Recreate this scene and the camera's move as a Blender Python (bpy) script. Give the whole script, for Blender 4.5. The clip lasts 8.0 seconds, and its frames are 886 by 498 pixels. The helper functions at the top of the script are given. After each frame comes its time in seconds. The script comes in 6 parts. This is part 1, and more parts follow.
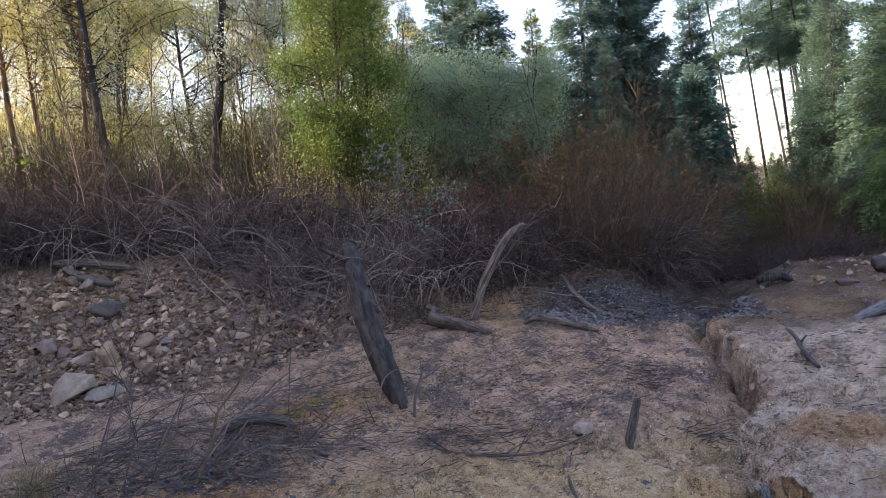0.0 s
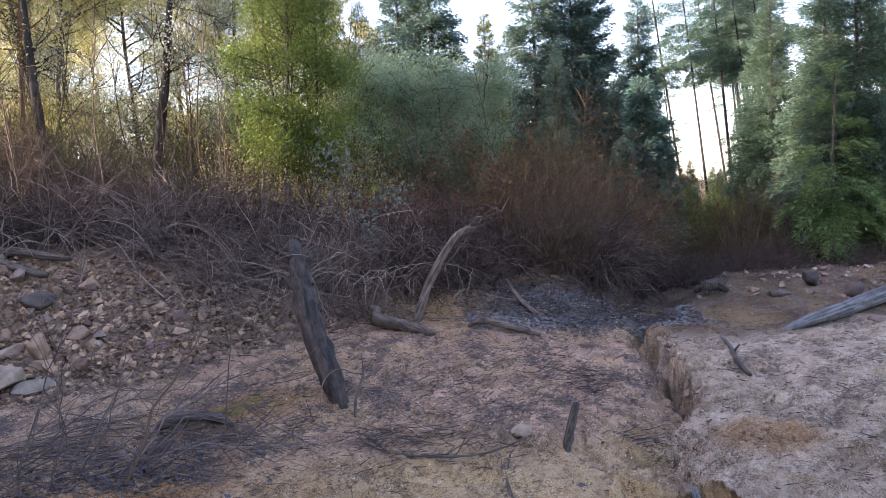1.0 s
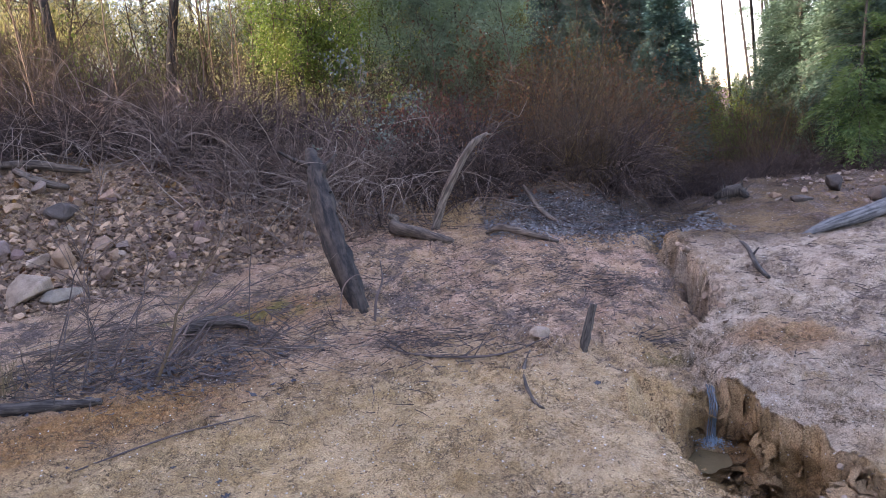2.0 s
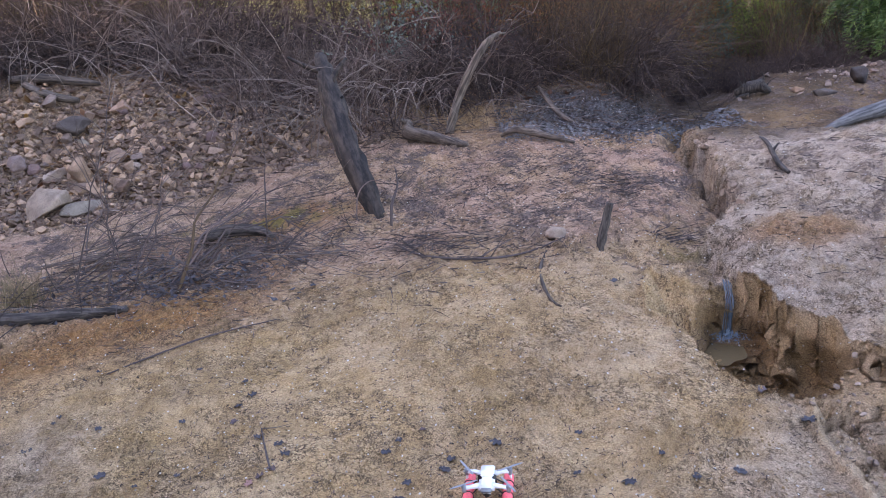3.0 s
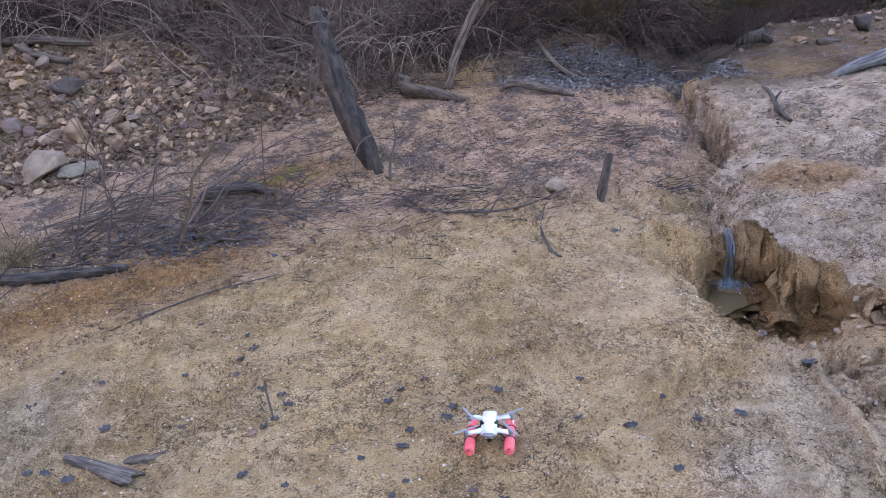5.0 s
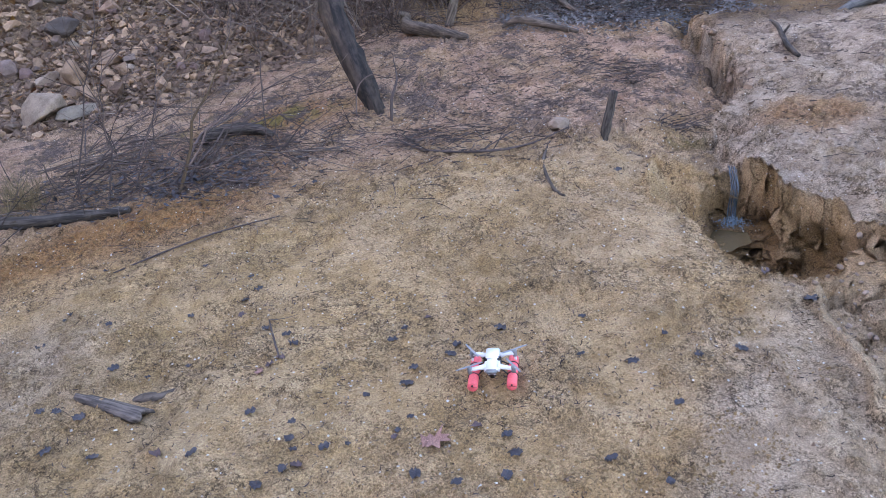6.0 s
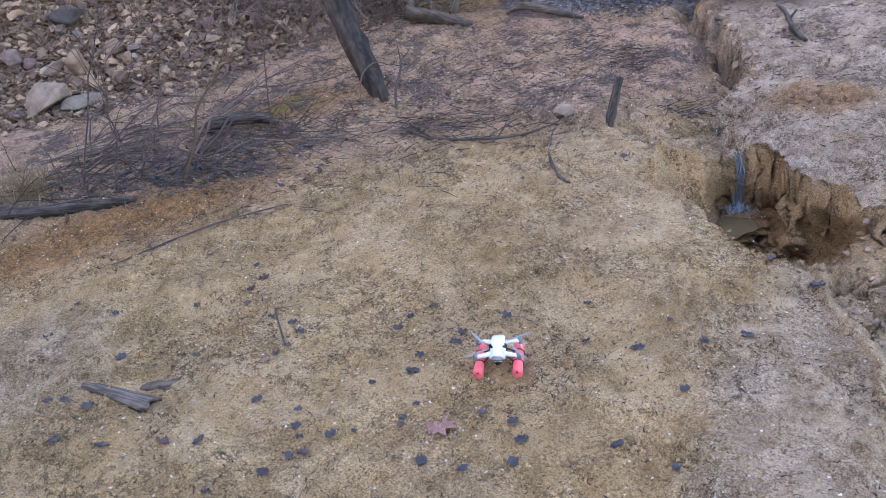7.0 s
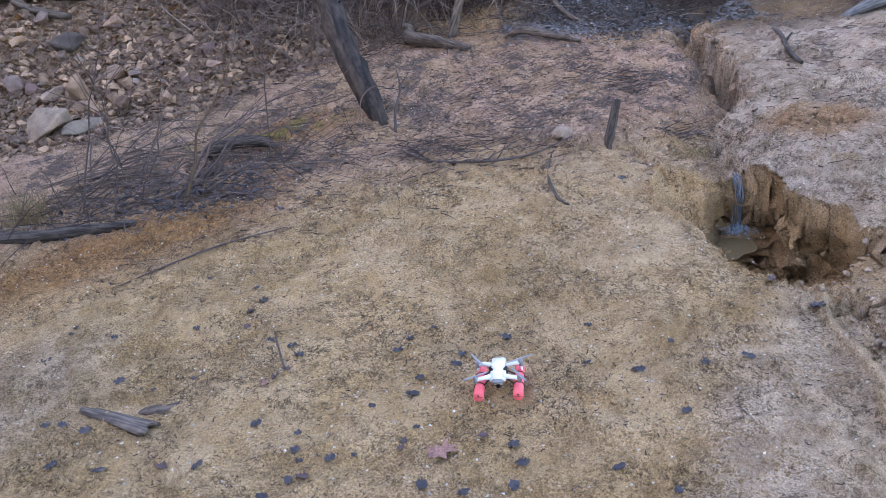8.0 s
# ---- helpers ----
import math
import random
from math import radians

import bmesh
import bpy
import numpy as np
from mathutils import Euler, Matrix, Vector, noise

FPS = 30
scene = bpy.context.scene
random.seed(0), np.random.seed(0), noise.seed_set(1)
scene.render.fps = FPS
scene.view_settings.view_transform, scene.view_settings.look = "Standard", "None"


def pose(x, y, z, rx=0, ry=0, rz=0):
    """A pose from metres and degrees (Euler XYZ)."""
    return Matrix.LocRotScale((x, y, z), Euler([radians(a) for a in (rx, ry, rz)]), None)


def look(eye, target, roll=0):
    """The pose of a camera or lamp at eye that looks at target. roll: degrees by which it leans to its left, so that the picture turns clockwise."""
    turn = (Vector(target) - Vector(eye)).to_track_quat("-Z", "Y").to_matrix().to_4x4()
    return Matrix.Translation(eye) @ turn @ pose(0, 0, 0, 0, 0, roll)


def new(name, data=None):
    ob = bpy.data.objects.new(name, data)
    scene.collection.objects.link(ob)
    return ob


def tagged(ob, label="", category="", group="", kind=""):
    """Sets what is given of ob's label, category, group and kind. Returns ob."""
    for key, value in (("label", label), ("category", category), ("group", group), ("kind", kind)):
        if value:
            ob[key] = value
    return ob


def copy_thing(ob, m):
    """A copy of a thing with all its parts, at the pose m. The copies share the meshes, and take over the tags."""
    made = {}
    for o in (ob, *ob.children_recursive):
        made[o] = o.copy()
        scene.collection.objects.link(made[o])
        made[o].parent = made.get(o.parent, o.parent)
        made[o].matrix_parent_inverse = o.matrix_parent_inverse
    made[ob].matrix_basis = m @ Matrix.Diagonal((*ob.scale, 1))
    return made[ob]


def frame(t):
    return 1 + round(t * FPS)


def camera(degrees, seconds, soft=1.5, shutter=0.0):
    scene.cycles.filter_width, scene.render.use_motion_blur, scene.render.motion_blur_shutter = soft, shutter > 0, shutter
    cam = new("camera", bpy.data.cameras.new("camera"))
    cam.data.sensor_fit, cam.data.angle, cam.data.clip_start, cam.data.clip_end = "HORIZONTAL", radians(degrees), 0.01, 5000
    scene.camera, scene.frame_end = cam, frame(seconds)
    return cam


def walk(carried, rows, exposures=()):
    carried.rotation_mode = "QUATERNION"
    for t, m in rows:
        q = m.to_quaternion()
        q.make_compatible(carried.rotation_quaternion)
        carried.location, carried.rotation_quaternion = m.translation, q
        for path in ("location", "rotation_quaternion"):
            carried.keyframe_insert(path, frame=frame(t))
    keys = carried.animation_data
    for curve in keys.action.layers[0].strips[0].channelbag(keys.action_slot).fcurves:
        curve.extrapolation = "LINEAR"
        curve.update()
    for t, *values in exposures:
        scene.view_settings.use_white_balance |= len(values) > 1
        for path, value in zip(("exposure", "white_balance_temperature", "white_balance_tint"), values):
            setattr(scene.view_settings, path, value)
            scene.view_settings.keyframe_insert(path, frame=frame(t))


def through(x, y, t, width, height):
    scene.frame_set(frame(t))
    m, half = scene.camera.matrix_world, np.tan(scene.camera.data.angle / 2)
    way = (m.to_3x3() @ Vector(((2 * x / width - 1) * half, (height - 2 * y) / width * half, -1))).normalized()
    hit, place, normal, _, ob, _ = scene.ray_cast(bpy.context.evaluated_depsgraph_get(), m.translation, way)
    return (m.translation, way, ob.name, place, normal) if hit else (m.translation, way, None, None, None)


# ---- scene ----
cam = camera(60.0, 8.0, soft=0.6)


def aim(eye, yaw, pitch, roll):
    """The pose of the hand-held camera: its place, and its turn in degrees."""
    a, b = radians(yaw), radians(pitch)
    ahead = Vector((-math.sin(a) * math.cos(b), math.cos(a) * math.cos(b), math.sin(b)))
    return look(eye, Vector(eye) + ahead, roll)


PATH = [
    (0.0, (0.03, -0.1, 2.170), 0.41, -3.67, -5.12),
    (0.5, (0.03, -0.1, 2.165), -1.90, -3.51, -3.56),
    (1.0, (0.03, -0.1, 2.160), -3.62, -3.80, -3.00),
    (1.5, (0.03, -0.1, 2.130), -3.25, -6.16, -3.13),
    (2.0, (0.03, -0.1, 2.085), -1.89, -10.08, -3.79),
    (2.2, (0.03, -0.1, 2.075), -1.16, -12.53, -4.16),
    (3.3, (0.03, -0.1, 2.025), 0.04, -17.53, -5.80),
    (3.5, (0.03, -0.1, 2.020), 0.16, -18.22, -5.90),
    (4.0, (0.03, -0.1, 2.005), 0.22, -18.60, -6.22),
    (5.3, (0.03, -0.1, 1.960), 0.44, -20.57, -6.76),
    (5.5, (0.03, -0.1, 1.955), 0.62, -21.70, -6.94),
    (6.0, (0.03, -0.1, 1.954), 1.08, -23.74, -7.31),
    (6.5, (0.03, -0.1, 1.953), 1.46, -24.88, -7.60),
    (7.0, (0.03, -0.1, 1.952), 1.63, -24.57, -7.78),
    (7.5, (0.03, -0.1, 1.951), 1.54, -23.71, -7.83),
    (8.0, (0.03, -0.1, 1.950), 1.35, -22.90, -7.94),
]
walk(cam, [(t, aim(*row)) for t, *row in PATH], exposures=[(0.0, 2.32, 6800.0, 25.0), (1.0, 2.6, 6750.0, 28.0), (2.0, 2.86, 7000.0, 31.0), (3.5, 2.96, 7200.0, 29.0), (8.0, 2.93, 7050.0, 25.0)])

# ---- sky and sun: a low sun behind the wood, the clearing lies in open shade ----
SUN_UP, SUN_TURN = 25.0, -100.0
world = bpy.data.worlds.new("sky")
scene.world = world
world.use_nodes = True
sky = world.node_tree.nodes.new("ShaderNodeTexSky")
sky.sky_type = "NISHITA"
sky.sun_disc = False
sky.sun_elevation, sky.sun_rotation = radians(SUN_UP), radians(SUN_TURN)
sky.air_density, sky.dust_density, sky.ozone_density = 1.0, 1.5, 1.0
world.node_tree.links.new(sky.outputs["Color"], world.node_tree.nodes["Background"].inputs["Color"])
world.node_tree.nodes["Background"].inputs["Strength"].default_value = 0.15
sun = new("sun", bpy.data.lights.new("sun", "SUN"))
sun.data.energy, sun.data.angle, sun.data.color = 4.5, radians(0.6), (1.0, 0.93, 0.82)
toward = Vector((math.sin(radians(SUN_TURN)) * math.cos(radians(SUN_UP)), math.cos(radians(SUN_TURN)) * math.cos(radians(SUN_UP)), math.sin(radians(SUN_UP))))
sun.matrix_world = look(toward * 60, (0, 0, 0))

# ---- materials ----


class Nodes:
    """Short ways to build a node material."""

    def __init__(self, name):
        self.mat = bpy.data.materials.new(name)
        self.mat.use_nodes = True
        self.tree = self.mat.node_tree
        self.bsdf = self.tree.nodes["Principled BSDF"]
        self.out = self.tree.nodes["Material Output"]
        self.place = self.add("ShaderNodeNewGeometry").outputs["Position"]

    def add(self, kind):
        return self.tree.nodes.new(kind)

    def blend(self, way, fac, a, b):
        node = self.add("ShaderNodeMix")
        node.data_type, node.blend_type = "RGBA", way
        self.put(node.inputs["Factor"], fac)
        self.put(node.inputs[6], a)
        self.put(node.inputs[7], b)
        return node.outputs[2]

    def put(self, socket, value):
        if isinstance(value, bpy.types.NodeSocket):
            self.tree.links.new(value, socket)
        elif isinstance(value, tuple) and len(value) == 3 and socket.type == "RGBA":
            socket.default_value = (*value, 1)
        else:
            socket.default_value = value

    def noise(self, scale, detail=4.0, rough=0.55, where=None, stretch=None):
        node = self.add("ShaderNodeTexNoise")
        source = where or self.place
        if stretch:
            m = self.add("ShaderNodeMapping")
            self.put(m.inputs["Vector"], source)
            m.inputs["Scale"].default_value = stretch
            source = m.outputs["Vector"]
        self.put(node.inputs["Vector"], source)
        node.inputs["Scale"].default_value, node.inputs["Detail"].default_value, node.inputs["Roughness"].default_value = scale, detail, rough
        return node.outputs["Fac"]

    def cells(self, scale, out="Distance", where=None):
        node = self.add("ShaderNodeTexVoronoi")
        self.put(node.inputs["Vector"], where or self.place)
        node.inputs["Scale"].default_value = scale
        return node.outputs[out]

    def ramp(self, value, low, high, a=0.0, b=1.0):
        node = self.add("ShaderNodeMapRange")
        node.clamp, node.interpolation_type = True, "SMOOTHSTEP"
        self.put(node.inputs["Value"], value)
        for key, v in (("From Min", low), ("From Max", high), ("To Min", a), ("To Max", b)):
            node.inputs[key].default_value = v
        return node.outputs["Result"]

    def mix(self, fac, a, b):
        return self.blend("MIX", fac, a, b)

    def times(self, a, b):
        node = self.add("ShaderNodeMath")
        node.operation = "MULTIPLY"
        self.put(node.inputs[0], a)
        self.put(node.inputs[1], b)
        return node.outputs[0]

    def plus(self, a, b):
        node = self.add("ShaderNodeMath")
        node.operation = "ADD"
        self.put(node.inputs[0], a)
        self.put(node.inputs[1], b)
        return node.outputs[0]

    def attr(self, name):
        node = self.add("ShaderNodeAttribute")
        node.attribute_name = name
        return node.outputs["Fac"]

    def island(self):
        return self.add("ShaderNodeNewGeometry").outputs["Random Per Island"]

    def each(self):
        return self.add("ShaderNodeObjectInfo").outputs["Random"]

    def own(self):
        return self.add("ShaderNodeTexCoord").outputs["Object"]

    def bump(self, height, strength, distance):
        node = self.add("ShaderNodeBump")
        self.put(node.inputs["Height"], height)
        node.inputs["Strength"].default_value, node.inputs["Distance"].default_value = strength, distance
        self.put(self.bsdf.inputs["Normal"], node.outputs["Normal"])
        return self

    def done(self, colour, rough=0.9, metal=0.0, spec=0.3):
        self.put(self.bsdf.inputs["Base Color"], colour)
        self.put(self.bsdf.inputs["Roughness"], rough)
        self.bsdf.inputs["Metallic"].default_value = metal
        self.bsdf.inputs["Specular IOR Level"].default_value = spec
        return self.mat


def ground_material():
    n = Nodes("ground")
    big, mid, fine, grit, dust = n.noise(0.8, 3), n.noise(6, 6, 0.62), n.noise(34, 6, 0.7), n.noise(110, 4, 0.75), n.noise(300, 2, 0.7)
    pale_sand, brown_sand = (0.59, 0.405, 0.222), (0.465, 0.30, 0.142)
    sand = n.mix(n.ramp(n.plus(n.times(mid, 0.65), n.times(fine, 0.35)), 0.38, 0.62), brown_sand, pale_sand)
    sand = n.mix(n.ramp(big, 0.42, 0.6), sand, n.mix(n.ramp(mid, 0.38, 0.62), (0.42, 0.27, 0.125), (0.53, 0.36, 0.195)))
    pale = n.mix(n.ramp(n.plus(n.times(mid, 0.7), n.times(fine, 0.3)), 0.36, 0.60), (0.345, 0.258, 0.19), (0.53, 0.422, 0.328))
    orange = n.mix(n.ramp(fine, 0.35, 0.65), (0.26, 0.12, 0.042), (0.45, 0.24, 0.098))
    col = n.mix(n.attr("pale"), sand, pale)
    col = n.mix(n.attr("red"), col, n.mix(n.ramp(n.plus(n.times(mid, 0.6), n.times(fine, 0.4)), 0.36, 0.62), (0.27, 0.158, 0.105), (0.52, 0.335, 0.24)))
    col = n.mix(n.attr("orange"), col, orange)
    dirt = n.mix(n.ramp(fine, 0.35, 0.65), (0.18, 0.116, 0.076), (0.42, 0.285, 0.182))
    col = n.mix(n.attr("rubble"), col, dirt)
    gravel = n.mix(n.ramp(n.cells(45, "Color"), 0.2, 0.8), (0.035, 0.034, 0.037), (0.13, 0.13, 0.138))
    col = n.mix(n.attr("gravel"), col, gravel)
    floor = n.mix(n.ramp(fine, 0.35, 0.7), (0.028, 0.02, 0.015), (0.12, 0.07, 0.04))
    col = n.mix(n.attr("woods"), col, floor)
    # dark plant scraps lying in drifts, and the painted shade along the ledges
    drift = n.plus(n.times(n.noise(3.2, 4, 0.6), 0.5), n.times(n.noise(19, 7, 0.78, stretch=(1, 1.7, 1)), 0.5))
    scraps = n.ramp(drift, 0.50, 0.555)
    col = n.mix(n.times(scraps, n.attr("litter")), col, n.mix(n.ramp(fine, 0.3, 0.7), (0.060, 0.045, 0.040), (0.22, 0.16, 0.135)))
    # crumbs of damp sand, darker than the dry crust
    col = n.mix(n.times(n.attr("crumb"), n.ramp(fine, 0.36, 0.58, 0.25, 1.0)), col, n.mix(n.ramp(grit, 0.35, 0.65), (0.15, 0.094, 0.038), (0.33, 0.215, 0.098)))
    # a crust broken into flakes, with dark crooked cracks and crumbs between
    ridge = n.add("ShaderNodeMath")
    ridge.operation = "ABSOLUTE"
    n.put(ridge.inputs[0], n.plus(n.noise(9, 6, 0.66), -0.5))
    crack = n.times(n.ramp(ridge.outputs[0], 0.016, 0.006), n.ramp(n.noise(2.1, 3), 0.47, 0.58))
    col = n.mix(n.times(crack, 0.85), col, n.mix(grit, (0.055, 0.038, 0.026), (0.13, 0.09, 0.058)))
    flecks = n.times(n.ramp(n.noise(30, 5, 0.72), 0.60, 0.625), n.ramp(n.noise(4.5, 5, 0.6), 0.46, 0.58, 0.05, 1.0))
    col = n.mix(n.times(flecks, 0.85), col, n.mix(grit, (0.05, 0.034, 0.022), (0.17, 0.115, 0.066)))
    # crooked little crumbs that lie in clusters
    worm = n.add("ShaderNodeMath")
    worm.operation = "ABSOLUTE"
    n.put(worm.inputs[0], n.plus(n.noise(36, 4, 0.64), -0.5))
    crooked = n.times(n.ramp(worm.outputs[0], 0.028, 0.012), n.ramp(n.plus(n.times(n.noise(4.2, 4, 0.6), 0.5), n.times(n.noise(19, 3, 0.6), 0.5)), 0.485, 0.54))
    col = n.mix(n.times(crooked, 0.72), col, n.mix(grit, (0.055, 0.038, 0.022), (0.17, 0.115, 0.062)))
    moss = n.mix(n.ramp(fine, 0.3, 0.7), (0.14, 0.108, 0.035), (0.28, 0.22, 0.065))
    col = n.mix(n.times(n.attr("moss"), n.ramp(mid, 0.32, 0.46)), col, moss)
    # pale grains of quartz
    bright = n.times(n.ramp(n.cells(27), 0.17, 0.12), n.ramp(n.cells(27, "Color"), 0.70, 0.74))
    col = n.mix(bright, col, (0.74, 0.70, 0.62))
    col = n.blend("OVERLAY", n.ramp(n.noise(3.1, 5, 0.65), 0.36, 0.64, 0.3, 0.65), col, n.mix(n.ramp(grit, 0.38, 0.62), (0.2, 0.19, 0.18), (0.84, 0.84, 0.84)))
    col = n.blend("OVERLAY", 0.5, col, n.mix(n.ramp(dust, 0.36, 0.64), (0.22, 0.22, 0.22), (0.78, 0.78, 0.78)))
    wet = n.attr("wet")
    col = n.blend("MULTIPLY", wet, col, (0.52, 0.45, 0.38))
    relief = n.plus(n.times(mid, 0.7), n.plus(n.times(fine, 0.7), n.plus(n.times(grit, 0.42), n.times(crack, -0.4))))
    n.bump(relief, 1.0, 0.05)
    return n.done(col, n.ramp(wet, 0.0, 1.0, 0.92, 0.35), spec=0.25)


def rock_material(name, a, b, c):
    n = Nodes(name)
    mid, fine = n.noise(9, 5, 0.6), n.noise(60, 5, 0.7)
    col = n.mix(n.ramp(n.each(), 0.0, 1.0), a, b)
    col = n.mix(n.ramp(n.island(), 0.55, 1.0), col, c)
    grain = n.ramp(n.plus(n.times(mid, 0.6), n.times(fine, 0.4)), 0.3, 0.7)
    col = n.blend("OVERLAY", 0.7, col, n.mix(grain, (0.22, 0.2, 0.19), (0.75, 0.74, 0.72)))
    n.bump(n.plus(mid, n.times(fine, 0.5)), 0.7, 0.02)
    return n.done(col, 0.9, spec=0.25)


def wood_material(name, dark, light, along=(1, 1, 0.12), scale=30, wetness=0.0):
    n = Nodes(name)
    own = n.own()
    grain, mid = n.noise(scale, 6, 0.65, own, along), n.noise(5, 4, 0.6, own)
    col = n.mix(n.ramp(grain, 0.34, 0.66), dark, light)
    col = n.mix(n.times(n.ramp(mid, 0.45, 0.7), 0.6), col, tuple(v * 0.5 for v in dark))
    n.bump(grain, 0.8, 0.015)
    return n.done(col, 0.85 - 0.4 * wetness, spec=0.3)


def leaf_material(name, a, b, c, through=0.45):
    n = Nodes(name)
    pick = n.island()
    col = n.mix(n.ramp(pick, 0.0, 0.7), a, b)
    col = n.mix(n.ramp(pick, 0.82, 1.0), col, c)
    col = n.mix(n.times(n.ramp(n.noise(1.3, 3), 0.4, 0.65), 0.45), col, c)
    n.done(col, 0.55, spec=0.35)
    thin = n.add("ShaderNodeBsdfTranslucent")
    n.put(thin.inputs["Color"], col)
    both = n.add("ShaderNodeMixShader")
    both.inputs["Fac"].default_value = through
    n.tree.links.new(n.bsdf.outputs[0], both.inputs[1])
    n.tree.links.new(thin.outputs[0], both.inputs[2])
    n.tree.links.new(both.outputs[0], n.out.inputs["Surface"])
    return n.mat


def twig_material(name, a, b, c):
    n = Nodes(name)
    pick = n.island()
    col = n.mix(n.ramp(pick, 0.1, 0.8), a, b)
    col = n.mix(n.ramp(pick, 0.86, 1.0), col, c)
    col = n.mix(n.times(n.noise(24, 4), 0.5), col, tuple(v * 0.45 for v in a))
    return n.done(col, 0.85, spec=0.25)


def plain(name, colour, rough=0.5, metal=0.0, vary=0.12, scale=40, spec=0.4):
    n = Nodes(name)
    grain = n.noise(scale, 4, 0.6, n.own())
    col = n.mix(n.ramp(grain, 0.35, 0.65), tuple(v * (1 - vary) for v in colour), tuple(min(1, v * (1 + vary)) for v in colour))
    n.bump(grain, 0.15, 0.002)
    return n.done(col, rough, metal, spec)


GROUND = ground_material()
ROCK = rock_material("brown_stone", (0.13, 0.088, 0.066), (0.27, 0.185, 0.138), (0.36, 0.245, 0.165))
ROCK_GREY = rock_material("grey_stone", (0.13, 0.096, 0.082), (0.23, 0.175, 0.148), (0.28, 0.22, 0.18))
ROCK_PURPLE = rock_material("purple_stone", (0.10, 0.066, 0.062), (0.165, 0.112, 0.104), (0.20, 0.15, 0.135))
ROCK_OCHRE = rock_material("ochre_stone", (0.165, 0.11, 0.075), (0.25, 0.17, 0.118), (0.31, 0.215, 0.145))
ROCK_GREEN = rock_material("greenish_stone", (0.15, 0.128, 0.105), (0.205, 0.175, 0.145), (0.235, 0.205, 0.165))
ROCK_DARK = rock_material("dark_stone", (0.05, 0.042, 0.04), (0.10, 0.083, 0.075), (0.15, 0.125, 0.11))
PEBBLE = rock_material("pale_pebble", (0.45, 0.41, 0.35), (0.62, 0.58, 0.52), (0.72, 0.70, 0.66))
ROCK_PALE = rock_material("pale_stone", (0.175, 0.133, 0.105), (0.235, 0.18, 0.142), (0.26, 0.205, 0.16))
CLAY = rock_material("grey_clay", (0.20, 0.15, 0.115), (0.33, 0.26, 0.20), (0.42, 0.335, 0.265))
CLOD = rock_material("dry_earth", (0.15, 0.108, 0.082), (0.25, 0.19, 0.148), (0.34, 0.27, 0.22))
SAND_CRUMB = rock_material("damp_sand", (0.13, 0.083, 0.04), (0.24, 0.16, 0.08), (0.36, 0.24, 0.13))
TRUNK_WET = wood_material("wet_bark", (0.006, 0.005, 0.005), (0.06, 0.044, 0.035), (1, 1, 0.3), 18, 0.3)
DRIFT = wood_material("weathered_wood", (0.04, 0.031, 0.026), (0.15, 0.118, 0.096), (1, 1, 0.08), 40)
SNAG = wood_material("bleached_wood", (0.055, 0.045, 0.038), (0.22, 0.18, 0.15), (1, 1, 0.08), 40)
LOG_GREY = wood_material("slate_grey_wood", (0.035, 0.034, 0.036), (0.155, 0.15, 0.152), (1, 1, 0.06), 30, 0.2)
POST_WOOD = wood_material("rotten_wood", (0.014, 0.012, 0.011), (0.10, 0.084, 0.074), (1, 1, 0.06), 60, 0.15)
BARK = wood_material("bark", (0.035, 0.027, 0.022), (0.13, 0.10, 0.078), (1, 1, 0.2), 10)
BARK_RED = wood_material("red_bark", (0.075, 0.034, 0.018), (0.24, 0.115, 0.05), (1, 1, 0.2), 10)
TWIG_GREY = twig_material("grey_twigs", (0.06, 0.041, 0.035), (0.185, 0.132, 0.112), (0.42, 0.335, 0.28))
TWIG_DARK = twig_material("dark_twigs", (0.042, 0.033, 0.031), (0.11, 0.085, 0.08), (0.24, 0.19, 0.165))
# twigs darkened in colour for the shade inside and under the brush
TWIG_SHADED = twig_material("shaded_twigs", (0.032, 0.022, 0.02), (0.095, 0.066, 0.058), (0.22, 0.16, 0.135))
TWIG_BROWN = twig_material("brown_twigs", (0.05, 0.035, 0.024), (0.122, 0.082, 0.046), (0.25, 0.185, 0.075))
LEAF_GREEN = leaf_material("fresh_green_leaves", (0.048, 0.088, 0.016), (0.115, 0.175, 0.028), (0.20, 0.235, 0.036))
LEAF_OLIVE = leaf_material("grey_green_leaves", (0.14, 0.215, 0.13), (0.26, 0.355, 0.23), (0.30, 0.36, 0.18), 0.42)
# yellow leaves, brightened in colour to carry the sunlight on them
LEAF_YELLOW = leaf_material("sunlit_yellow_leaves", (0.264, 0.282, 0.084), (0.504, 0.492, 0.180), (0.600, 0.492, 0.264), 0.5)
LEAF_RUST = leaf_material("rust_leaves", (0.08, 0.034, 0.018), (0.17, 0.072, 0.03), (0.20, 0.12, 0.035), 0.35)
LEAF_HAZE = leaf_material("blue_green_leaves", (0.14, 0.18, 0.13), (0.26, 0.30, 0.22), (0.38, 0.38, 0.26), 0.5)
LEAF_GOLD = leaf_material("golden_leaves", (0.12, 0.10, 0.025), (0.24, 0.18, 0.04), (0.30, 0.24, 0.06), 0.45)
LEAF_RED = leaf_material("dark_red_leaves", (0.09, 0.03, 0.024), (0.19, 0.06, 0.045), (0.24, 0.11, 0.06), 0.4)
# bark darkened in colour for trunks that stand against the light
BARK_SHADED = wood_material("shaded_bark", (0.012, 0.010, 0.009), (0.042, 0.034, 0.028), (1, 1, 0.2), 10)
NEEDLE = leaf_material("dark_needles", (0.04, 0.085, 0.07), (0.088, 0.155, 0.125), (0.12, 0.165, 0.10), 0.35)
